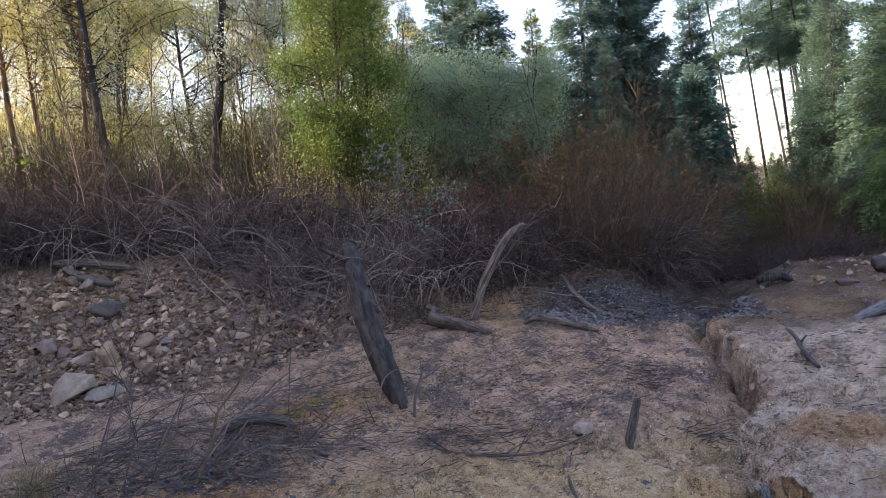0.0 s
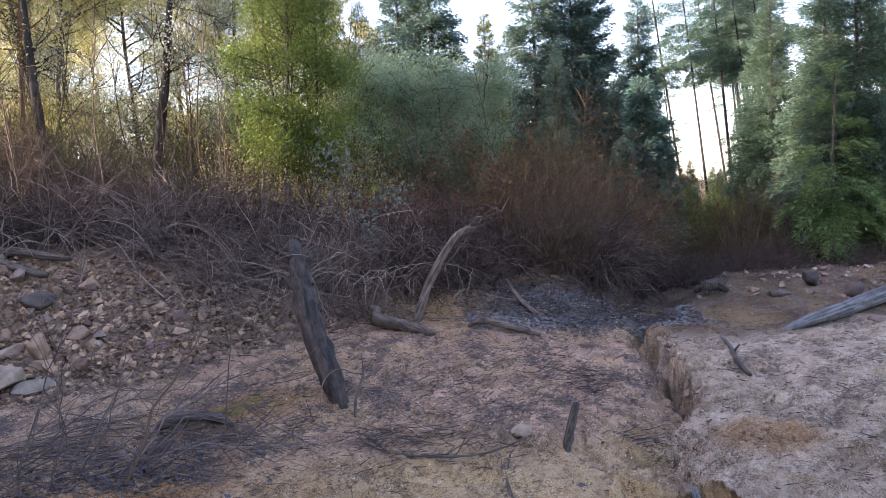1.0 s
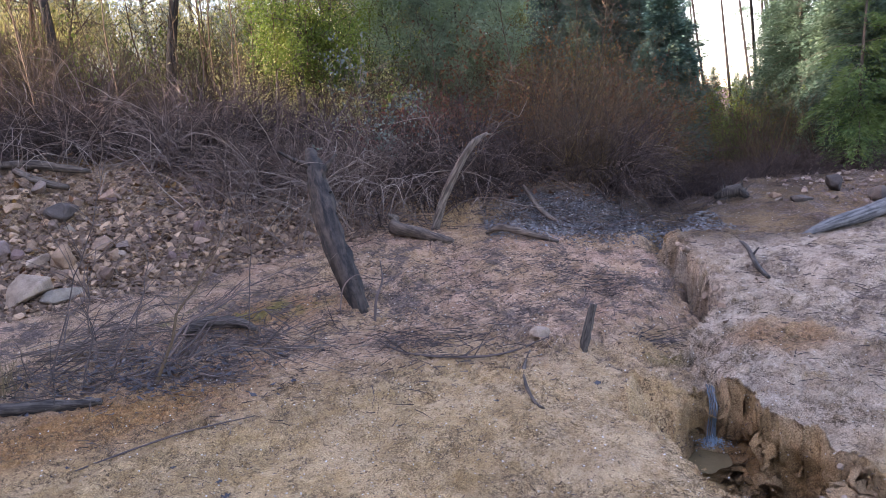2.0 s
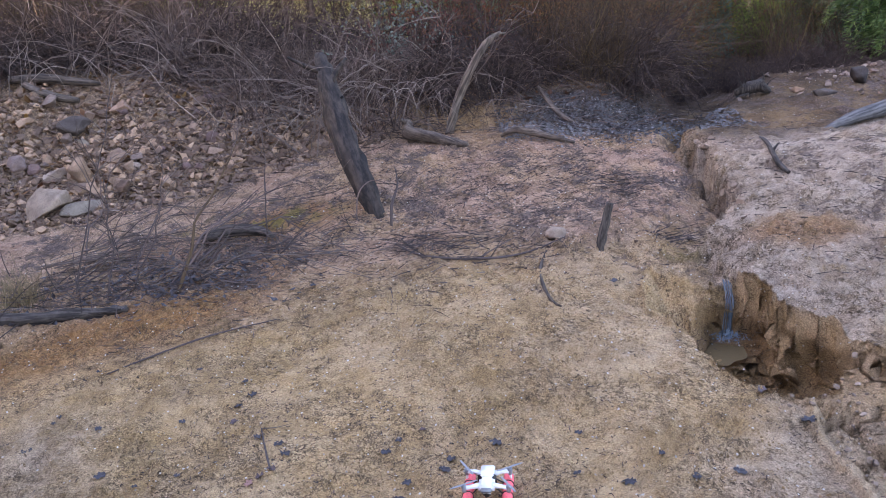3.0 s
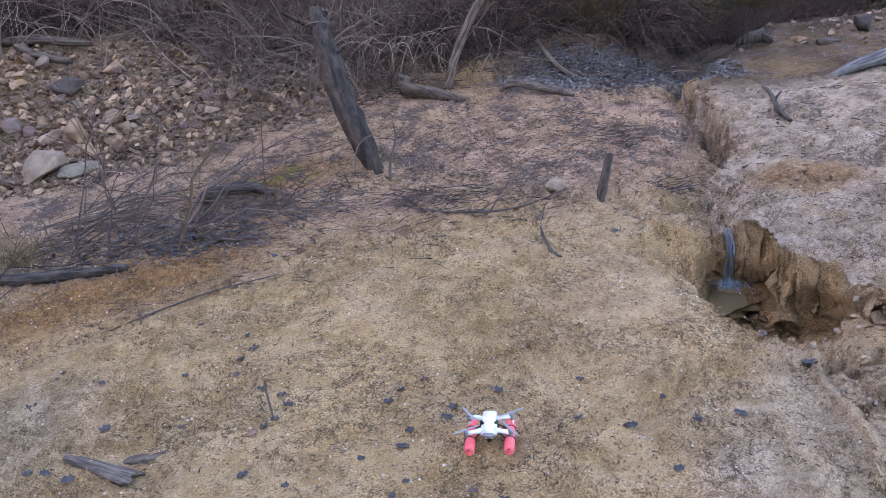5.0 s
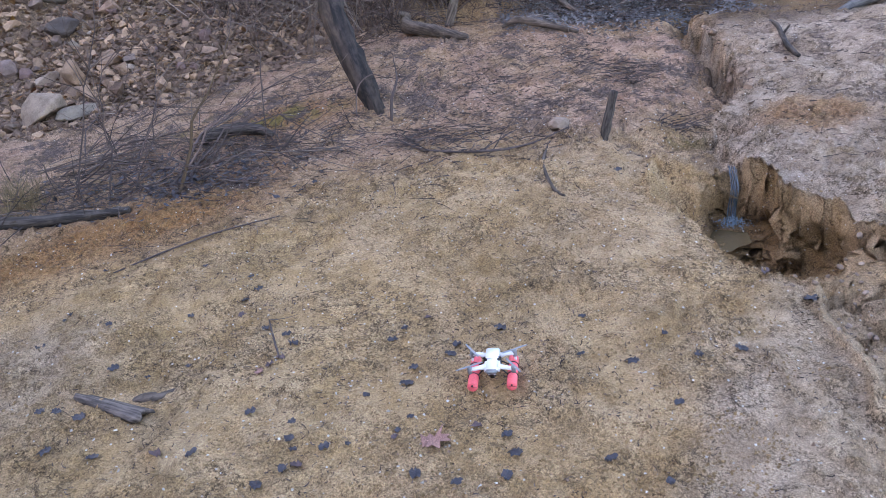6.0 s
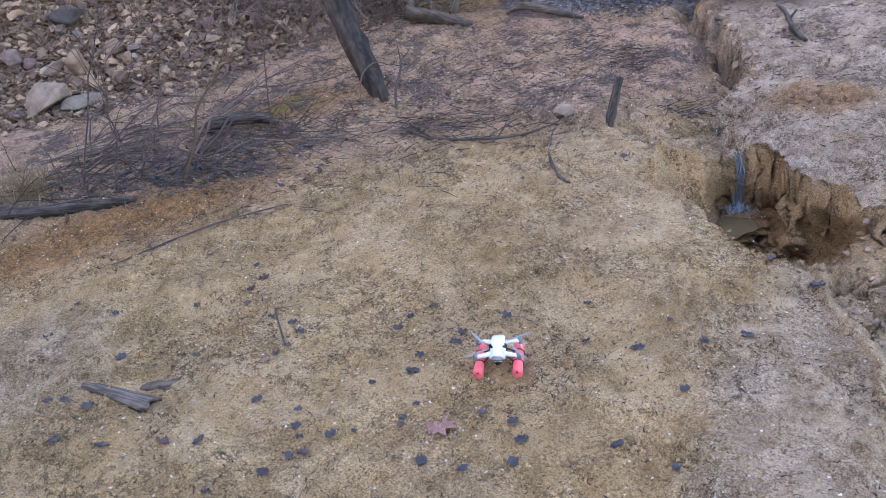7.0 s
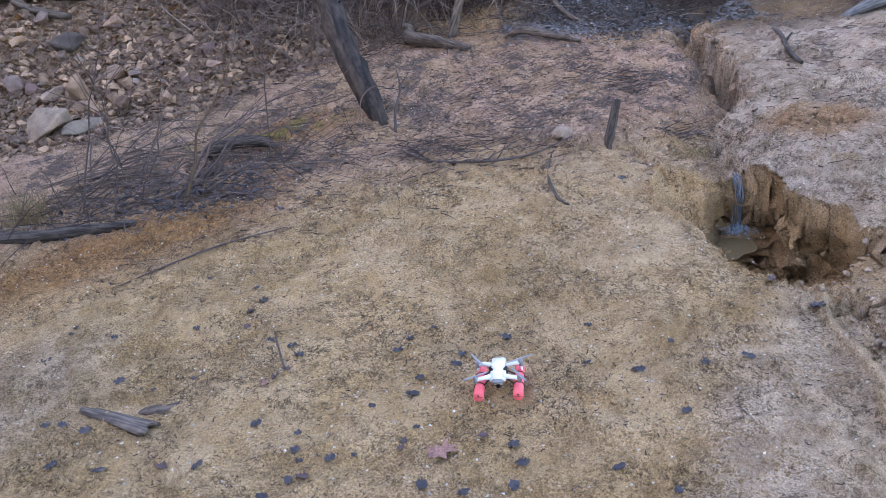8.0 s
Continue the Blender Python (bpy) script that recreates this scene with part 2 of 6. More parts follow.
NEEDLE_DEEP = leaf_material("deep_green_needles", (0.03, 0.066, 0.045), (0.07, 0.125, 0.082), (0.10, 0.145, 0.07), 0.35)
NEEDLE_BLUE = leaf_material("blue_green_needles", (0.05, 0.115, 0.09), (0.105, 0.19, 0.15), (0.135, 0.20, 0.13), 0.35)
NEEDLE_LIGHT = leaf_material("light_needles", (0.045, 0.095, 0.03), (0.10, 0.165, 0.05), (0.16, 0.22, 0.065), 0.35)
# lighter, yellower copy of the needles; the sun is put into the colour
NEEDLE_SUN = leaf_material("sun_coloured_needles", (0.11, 0.14, 0.035), (0.22, 0.24, 0.06), (0.32, 0.29, 0.10), 0.45)

# ---- building blocks ----


def part(name, data, material, parent=None, label="", smooth=False):
    """Links a bmesh, or (vertices, faces), as one mesh object, under a thing or a part."""
    mesh = bpy.data.meshes.new(name)
    if isinstance(data, bmesh.types.BMesh):
        data.to_mesh(mesh)
        data.free()
    else:
        mesh.from_pydata(data[0], [], data[1])
    if smooth:
        mesh.shade_smooth()
    mesh.materials.append(material)
    ob = new(name, mesh)
    ob.parent = parent
    return tagged(ob, label)


def thing(name, label, category, group="", m=None, kind=""):
    ob = new(name)
    ob.empty_display_size = 0.1
    if m is not None:
        ob.matrix_basis = m
    return tagged(ob, label, category, group, kind)


class Tangle:
    """Vertices and faces of many thin tubes and leaves."""

    def __init__(self):
        self.verts, self.faces = [], []

    def tube(self, points, radii, sides=3, cap=False):
        base = len(self.verts)
        count = len(points)
        for k in range(count):
            p = points[k]
            d = (points[min(k + 1, count - 1)] - points[max(k - 1, 0)]).normalized()
            u = d.orthogonal().normalized() if k == 0 else (u - d * u.dot(d)).normalized()
            v = d.cross(u)
            for s in range(sides):
                a = 2 * math.pi * s / sides
                self.verts.append(p + (u * math.cos(a) + v * math.sin(a)) * radii[k])
        for k in range(count - 1):
            for s in range(sides):
                a, b = base + k * sides + s, base + k * sides + (s + 1) % sides
                self.faces.append((a, b, b + sides, a + sides))
        if cap:
            self.faces.append(tuple(base + s for s in reversed(range(sides))))
            self.faces.append(tuple(base + (count - 1) * sides + s for s in range(sides)))

    def leaf(self, at, way, side, length, width, fold=0.25):
        base = len(self.verts)
        up = way.cross(side) * (width * fold)
        self.verts += [at, at + way * (length * 0.45) + side * width + up, at + way * length, at + way * (length * 0.45) - side * width + up]
        self.faces += [(base, base + 1, base + 2), (base, base + 2, base + 3)]

    def data(self):
        return self.verts, self.faces


def rand_dir(rng, flat=1.0):
    v = Vector((rng.gauss(0, 1), rng.gauss(0, 1), rng.gauss(0, 1) * flat))
    return v.normalized()


def wander(rng, start, way, length, steps, bend, sag=0.0):
    """A crooked line of points."""
    pts, p, d = [start.copy()], start.copy(), way.normalized()
    for k in range(steps):
        d = (d + rand_dir(rng) * bend + Vector((0, 0, -sag))).normalized()
        p = p + d * (length / steps)
        pts.append(p.copy())
    return pts


def taper(r0, r1, count):
    return [r0 + (r1 - r0) * k / (count - 1) for k in range(count)]


# ---- the lie of the land ----


def lattice(ix, iy, seed):
    h = (ix.astype(np.int64) * 374761393 + iy.astype(np.int64) * 668265263 + seed * 974634777) & 0xFFFFFFFF
    h = ((h ^ (h >> 13)) * 1274126177) & 0xFFFFFFFF
    return ((h ^ (h >> 16)) & 0xFFFF) / 65535.0


def value_noise(x, y, seed=0):
    ix, iy = np.floor(x), np.floor(y)
    fx, fy = x - ix, y - iy
    fx, fy = fx * fx * (3 - 2 * fx), fy * fy * (3 - 2 * fy)
    a, b = lattice(ix, iy, seed), lattice(ix + 1, iy, seed)
    c, d = lattice(ix, iy + 1, seed), lattice(ix + 1, iy + 1, seed)
    return (a + (b - a) * fx) * (1 - fy) + (c + (d - c) * fx) * fy - 0.5


def fbm(x, y, scale, octaves=4, seed=0, gain=0.5):
    total, amp = 0.0, 1.0
    for k in range(octaves):
        total = total + amp * value_noise(x * scale + 17.3 * k, y * scale - 9.1 * k, seed + k)
        scale, amp = scale * 2.03, amp * gain
    return total


def step(a, b, x):
    s = np.clip((x - a) / (b - a), 0, 1)
    return s * s * (3 - 2 * s)


GULLY = [(1.40, 4.80), (1.26, 4.48), (1.23, 4.22), (1.29, 3.9), (1.39, 3.6), (1.43, 3.4), (1.48, 3.2), (1.62, 3.08), (1.57, 2.92), (1.61, 2.75), (1.58, 2.5), (1.5, 2.25), (1.42, 2.0), (1.3, 1.6), (1.15, 0.9), (1.0, -1.0), (0.85, -2.4), (1.0, -3.9), (1.5, -4.8),
         (2.0, -4.1), (2.3, -2.6), (2.36, -1.0), (2.25, 1.0), (2.2, 2.0), (2.22, 2.7), (2.26, 3.15), (2.15, 3.42), (2.09, 3.52), (2.11, 3.74), (2.03, 3.84), (1.92, 4.02), (1.97, 4.2), (1.87, 4.38), (1.85, 4.54), (1.73, 4.48), (1.58, 4.6)]
CHANNEL_Y = [4.5, 5.15, 5.55, 5.9, 6.46, 7.4, 8.1, 9.9, 13.0, 20.0]
CHANNEL_X = [1.86, 1.93, 2.15, 2.45, 2.58, 2.62, 2.78, 3.75, 5.7, 9.5]
FOOT_X = [-14, -4, -3.3, -2.3, -1.5, -0.5, 0.2, 1, 2, 3, 3.6, 4.5, 6.5, 9, 14, 30]
FOOT_Y = [5.5, 7.0, 7.1, 7.7, 8.2, 8.65, 8.9, 8.7, 8.5, 9.4, 11.2, 13.5, 13.5, 11.5, 9, 3]


def inside_gully(x, y):
    """How far inside the gully's rim a place lies, below zero outside."""
    x, y = np.asarray(x, float), np.asarray(y, float)
    far, odd = np.full(x.shape, 9.0), np.zeros(x.shape, bool)
    for (ax, ay), (bx, by) in zip(GULLY, GULLY[1:] + GULLY[:1]):
        t = np.clip(((x - ax) * (bx - ax) + (y - ay) * (by - ay)) / ((bx - ax) ** 2 + (by - ay) ** 2), 0, 1)
        far = np.minimum(far, np.hypot(x - ax - t * (bx - ax), y - ay - t * (by - ay)))
        if ay != by:
            odd ^= ((ay > y) != (by > y)) & (x < (bx - ax) * (y - ay) / (by - ay) + ax)
    return np.where(odd, far, -far)


def rim(x, y):
    """How far inside the gully's crumbled rim a place lies."""
    near = (x > 0.5) & (x < 2.8) & (y < 5.2) & (y > -6)
    inside = inside_gully(x + 0.09 * fbm(x, y, 3.6, 5, 41, 0.58), y + 0.09 * fbm(x, y, 3.6, 5, 47, 0.58))
    return np.where(near, inside, -9.0)


LIFT_Y = [-400, -6, 0, 4, 8, 9, 10, 12, 16, 30, 60, 600]
LIFT_Z = [-0.4, -0.4, 0.0, 0.265, 0.53, 0.54, 0.46, 0.2, -0.08, -0.7, -0.9, -0.9]


def lift(y):
    """The even fall of the whole clearing towards the camera."""
    return np.interp(y, LIFT_Y, LIFT_Z)


def ramp_side(x, y):
    """Where the hole's edge slopes instead of standing upright."""
    return step(1.72, 1.52, x - 0.1 * (y - 4.2)) * step(3.75, 4.0, y) * step(5.2, 4.9, y)


def land(x, y):
    """Height of the ground, and the shares of its kinds of surface."""
    x, y = np.asarray(x, float), np.asarray(y, float)
    n1, n2, n3 = fbm(x, y, 0.5, 3, 1), fbm(x, y, 2.2, 4, 7), fbm(x, y, 9, 4, 13, 0.6)
    z = 0.06 * np.clip(y - 6, 0, 5) * (1 - 0.8 * step(2.6, 3.8, x)) + 0.05 * n1 + 0.035 * n2 + 0.018 * n3 - 0.012 * np.abs(fbm(x, y, 6, 4, 61, 0.6))
    # the hump in the middle of the sand, and crumbs of damp sand that lie in clusters
    z = z + np.interp(y, [4.3, 5.1, 6.2, 8.3, 9.2, 10.5], [0, 0.03, 0.09, 0.11, 0.08, 0]) * np.exp(-((x - 0.2) / 1.7) ** 4)
    crumbs = step(0.06, 0.26, fbm(x, y, 26, 3, 91, 0.6)) * step(-0.08, 0.16, fbm(x, y, 3.1, 4, 95, 0.6)) * (1 - step(8.0, 10.0, y))
    tufts = step(0.10, 0.30, fbm(x, y, 11, 4, 97, 0.62)) * step(-0.05, 0.2, fbm(x, y, 2.0, 3, 99, 0.6)) * (1 - step(8.0, 10.0, y))
    z = z + 0.014 * crumbs + 0.016 * tufts
    # crusts of sand broken off in low steps
    crust = 4.5 * fbm(x, y, 1.5, 6, 81, 0.58) + 0.4 * n1
    ledge = np.floor(crust)
    lip = step(0.80, 0.98, crust - ledge)
    broken = step(3.6, 4.8, y + n1) * (1 - step(9.0, 10.5, y)) + 0.25
    z = z + 0.026 * (lip - (crust - ledge) + 0.4) * broken
    # the bank behind, with rubble on one side
    foot = np.interp(x, FOOT_X, FOOT_Y) + 0.5 * n1
    rise = np.interp(x, [-14, -4, -2, 0, 2, 3.2, 4.5, 7, 10, 20], [2.6, 1.9, 1.7, 1.5, 1.3, 0.9, 0.5, 0.5, 0.8, 1.2])
    s = np.clip(y - foot, 0, 80)
    bank = rise * (1 - np.exp(-0.52 * s / rise)) + 0.05 * np.clip(s - 4, 0, 12) + 0.02 * np.clip(s - 16, 0, 60)
    z = z + bank + 0.12 * n2 * step(0, 2, s)
    # an unseen hillside, added outside the view to keep the low sun off the clearing
    side = np.clip(-x - 8.5, 0, 34) * step(0.0, 2.5, 0.176 * (x + 4) + 11.7 - y)
    z = z + 1.15 * side
    far = np.clip(y - 25, 0, 70)
    z = z + 0.12 * far * (1 - 0.97 * np.exp(-((x / np.maximum(y, 1) - 0.44) / 0.17) ** 2)) * step(-60, -20, -np.abs(x - 10))
    # the pale mound across the stream
    cx = np.interp(y, CHANNEL_Y, CHANNEL_X)
    dx = x - cx + 0.22 * fbm(x, y, 1.6, 3, 21) + 0.16 * fbm(x, y, 6, 5, 23, 0.62)
    hump = np.interp(y, [2.5, 4.0, 5.2, 6.0, 6.6, 8.5, 11, 14], [0.03, 0.06, 0.13, 0.27, 0.25, 0.14, 0.03, 0.0])
    mound = step(0.0, 0.04, dx) * 0.66 + step(0.16, 1.5, dx) * 0.34
    z = z + hump * mound + 0.02 * np.clip(dx - 1.5, 0, 6) * step(1, 4, y)
    z = z - 0.16 * step(0.0, 0.5, dx) * np.clip(0.16 - np.abs(fbm(x * 0.8 + y * 0.4, y, 2.4, 5, 31, 0.55)), 0, 1) * step(2, 4.5, y) * (1 - step(9, 12, y)) + 0.05 * step(0.0, 0.5, dx) * fbm(x, y, 5, 4, 33, 0.6)
    z = z - 0.10 * step(2.9, 3.9, x) * step(5.6, 7.6, y) * (1 - step(8, 9, y)) - 0.16 * np.exp(-(((x - 3.0) / 0.6) ** 2 + ((y - 8.5) / 0.7) ** 2))
    z = z + 0.40 * step(3.2, 5.0, x) * step(8.6, 11.0, y) * (1 - step(14, 18, y))
    # the stream's bed
    deep = np.interp(y, [4.3, 4.7, 5.3, 5.8, 6.4, 7.5, 8.5, 9.5, 13, 20], [0.1, 0.08, 0.05, 0.13, 0.24, 0.22, 0.12, 0.1, 0.1, 0.0])
    z = z - deep * np.exp(-((dx + 0.08) / np.interp(y, [4.5, 5.2, 6, 8, 13], [0.16, 0.3, 0.12, 0.11, 0.5])) ** 2) * step(4.2, 4.5, y)
    # the washed-out hole and the gully below it
    gone = rim(x, y)
    depth = np.interp(y, [-5, -3, -1, 1.5, 2.2, 2.9, 3.3, 3.55, 3.75, 4.05, 4.3, 4.6], [0.1, 0.3, 0.35, 0.26, 0.24, 0.24, 0.28, 0.42, 0.56, 0.58, 0.52, 0.46])
    ramp = ramp_side(x, y)
    wall = (step(-0.005, 0.14, gone) * 0.85 + step(0.14, 0.3, gone) * 0.15) * (1 - ramp) + step(-0.01, 0.40, gone) * ramp
    blocks = np.abs(fbm(x, y, 4.6, 5, 51, 0.56))
    low = 1 - step(3.35, 3.65, y)
    z = z - depth * wall + step(0.0, 0.1, gone) * low * (0.11 - 0.6 * np.clip(0.17 - blocks, 0, 1) - 1.8 * np.clip(0.05 - blocks, 0, 1)) + 0.03 * fbm(x, y, 6, 4, 53, 0.6) * step(0.0, 0.1, gone) * (1 - low)
    # the dark pocket washed out under the far wall, and the pool's bowl
    z = z - 0.16 * np.exp(-(((x - 1.83) / 0.09) ** 2 + ((y - 3.62) / 0.09) ** 2)) * step(0.03, 0.1, gone)
    z = z - 0.035 * step(-0.25, 0.0, gone) * (1 - step(0, 0.02, gone))
    hole = step(-0.02, 0.05, gone)
    kinds = {}
    pale = np.maximum(step(-0.3, 0.05, dx) * step(2.5, 4.2, y) * (1 - step(7.3, 8.0, y + 0.8 * n1 - 0.2 * np.clip(x - 2.6, 0, 3))), step(-0.14, 0.22, x + 0.25 * n1 + 0.3 * n2 + 0.12 * n3 - 0.65 * (y - 2.0) - 0.70) * (1 - step(2.95, 3.25, y + 0.6 * n1)) * 0.66 * (1 - step(3.0, 6.0, x + 2 * n1)) * step(-6, -3, y + 3 * n1))
    pale = np.maximum(pale, 0.5 * np.exp(-(((x + 2.1) / 0.4) ** 2 + ((y - 2.95) / 0.5) ** 2) ** 2))
    pale = np.maximum(pale, 0.5 * step(-0.2, -1.3, x + n1) * step(5.2, 6.2, y + n1) * (1 - step(8, 9.5, y)))
    pale = np.maximum(pale, 0.22 * step(0.0, 1.3, x + n1) * step(2.8, 3.8, y) * (1 - step(5.8, 7.0, y + n1)))
    kinds["pale"] = np.clip(pale + 0.25 * n2, 0, 1) * (1 - hole * (0.9 - 0.8 * low * step(-0.02, 0.08, gone)))
    kinds["crumb"] = np.clip(0.35 * crumbs + 0.4 * tufts, 0, 1) * (1 - hole)
    spot = np.exp(-(((x - 2.5) / 0.42) ** 2 + ((y - 4.9) / 0.3) ** 2) ** 2)
    strip = np.exp(-((y - 4.55 - 0.6 * (x + 2)) / 0.5) ** 2) * step(-0.9, -1.5, x) + np.exp(-(((x + 1.3) / 0.5) ** 2 + ((y - 6.3) / 0.35) ** 2))
    kinds["orange"] = np.clip(spot * 0.75 + strip * 0.95 + 0.5 * n2 * strip + 0.25 * step(7.5, 8.6, y) * (1 - step(0, 1, s)) * step(-0.5, 0.5, x) * (1 - step(1.8, 2.3, x)), 0, 1)
    kinds["red"] = np.clip(0.75 + 0.6 * n2, 0, 1) * step(4.5, 5.6, y + 1.2 * n1 - 0.12 * x) * (1 - step(8.3, 9.2, y)) * (1 - step(2.2, 2.8, x)) * (1 - step(-0.22, -0.02, dx)) * (1 - hole)
    kinds["rubble"] = step(-0.35, 0.4, s + np.where(y > foot, 0, y - foot) + 0.5 * n2) * (1 - step(-0.4, 0.8, x))
    kinds["woods"] = np.clip(np.maximum(step(0.5, 1.6, s + n2 - 1.7 * (1 - step(-1.6, -0.6, x))), np.maximum(np.clip(0.80 + 0.3 * n2 + 0.2 * step(9.6, 10.6, y), 0, 1) * step(6.95, 7.6, y + 0.8 * n1 - 0.2 * np.clip(x - 2.6, 0, 3)) * step(2.5, 2.9, x), np.maximum(step(0.5, 3, side), step(8.5, 12, np.hypot(x - 1, y - 3.5) + 4 * n1) * (0.75 + 0.5 * n2)))), 0, 1)
    kinds["gravel"] = np.clip(step(-0.75, -0.2, y - foot + 0.3 * n2) * (1 - step(0.6, 1.1, y - foot)) * step(0.6, 1.4, x) * (1 - step(3.0, 3.8, x)), 0, 1)
    band = step(5.0, 5.9, y + n1) * (1 - step(7.6, 8.6, y + n1)) * (1 - step(2.2, 2.6, x))
    left = step(-0.6, -1.6, x) * step(4.8, 5.3, y - 0.1 * x) * (1 - step(7.8, 8.8, y))
    # the band along each ledge paints its shadow line together with caught scraps
    kinds["litter"] = np.clip(0.10 + 0.12 * step(4.0, 5.0, y) + 0.55 * np.exp(-(((crust - ledge) - 0.78) / 0.07) ** 2) * broken + 0.72 * band + 0.36 * left + 0.55 * step(2.4, 3.2, x), 0, 1) * (1 - hole)
    kinds["moss"] = step(-0.05, 0.22, fbm(x, y, 5, 4, 67, 0.6) + 0.05) * np.maximum(np.exp(-(((x + 1.5) / 0.75) ** 2 + ((y - 6.35) / 0.26) ** 2) ** 2), 0.5 * np.exp(-(((x - 1.68) / 0.14) ** 2 + ((y - 4.95) / 0.16) ** 2) ** 2))
    bed = np.exp(-((dx + 0.08) / np.where(y < 5.4, 0.2, 0.11)) ** 2) * step(4.4, 4.8, y) * (1 - step(9.5, 11, y))
    # damp walls by the fall, darkened further to paint the shaded recess
    kinds["wet"] = np.clip(np.maximum(bed * np.interp(y, [5.4, 6.2], [0.1, 0.7]), hole * step(0.03, 0.14, gone) * step(3.45, 3.75, y) * (1 - 0.8 * ramp) * np.maximum(0.55, np.exp(-((x - 1.85) / 0.2) ** 2 - ((y - 4.3) / 0.35) ** 2))), 0, 1)
    return z + lift(y), kinds


def lay(x, y):
    """Height of the ground at one place."""
    return float(land(np.array([x]), np.array([y]))[0][0])


def spread(inner, start, end, limit, grow):
    """Steps that are even between start and end and widen away from there."""
    mid = list(np.arange(start, end, inner))
    low, high, w = [], [], inner
    v = start
    while v > limit[0]:
        w *= grow
        v -= w
        low.append(v)
    v, w = mid[-1], inner
    while v < limit[1]:
        w *= grow
        v += w
        high.append(v)
    return np.array(low[::-1] + mid + high)


def build_ground():
    xs = spread(0.014, -2.6, 2.6, (-400, 400), 1.04)
    ys = spread(0.014, 1.7, 4.9, (-300, 600), 1.014)
    gx, gy = np.meshgrid(xs, ys)
    z, kinds = land(gx.ravel(), gy.ravel())
    nx, ny = len(xs), len(ys)
    co = np.c_[gx.ravel(), gy.ravel(), z]
    # push the gully's walls out until they stand upright, undercut in places
    x, y = co[:, 0], co[:, 1]
    cut = (x > 0.8) & (x < 2.7) & (y > -1.5) & (y < 5)
    px, py, pz = x[cut], y[cut], z[cut]
    gone = rim(px, py)
    gx1, gy1 = (rim(px + 0.02, py) - gone) / 0.02, (rim(px, py + 0.02) - gone) / 0.02
    size = np.maximum(np.hypot(gx1, gy1), 0.5)
    upright = (1 - ramp_side(px, py)) * (1 - 0.8 * step(3.5, 3.2, py) * step(2.0, 1.85, px))
    push = np.where(gone < 0.15, 1.2 * gone, 0.18 * np.clip((0.4 - gone) / 0.25, 0, 1)) * (gone > 0) * upright
    push = push + 0.085 * fbm(px * 0.8 + pz * 3.4, py * 0.8 - pz * 3.1, 4.2, 5, 71, 0.62) * step(0.015, 0.06, gone) * (1 - step(0.2, 0.4, gone)) * upright
    co[cut, 0], co[cut, 1] = px - push * gx1 / size, py - push * gy1 / size
    i = (np.arange(ny - 1)[:, None] * nx + np.arange(nx - 1)[None]).ravel()
    faces = np.c_[i, i + 1, i + 1 + nx, i + nx]
    mesh = bpy.data.meshes.new("ground")
    mesh.vertices.add(len(co))
    mesh.vertices.foreach_set("co", co.ravel())
    mesh.loops.add(faces.size)
    mesh.loops.foreach_set("vertex_index", faces.ravel())
    mesh.polygons.add(len(faces))
    mesh.polygons.foreach_set("loop_start", np.arange(len(faces)) * 4)
    mesh.update(calc_edges=True)
    mesh.shade_smooth()
    for key, values in kinds.items():
        mesh.attributes.new(key, "FLOAT", "POINT").data.foreach_set("value", values)
    mesh.materials.append(GROUND)
    return tagged(new("ground", mesh), "bare sandy ground with washed-out gully and wooded bank", "ground", kind="structure")


build_ground()

# ---- trees ----


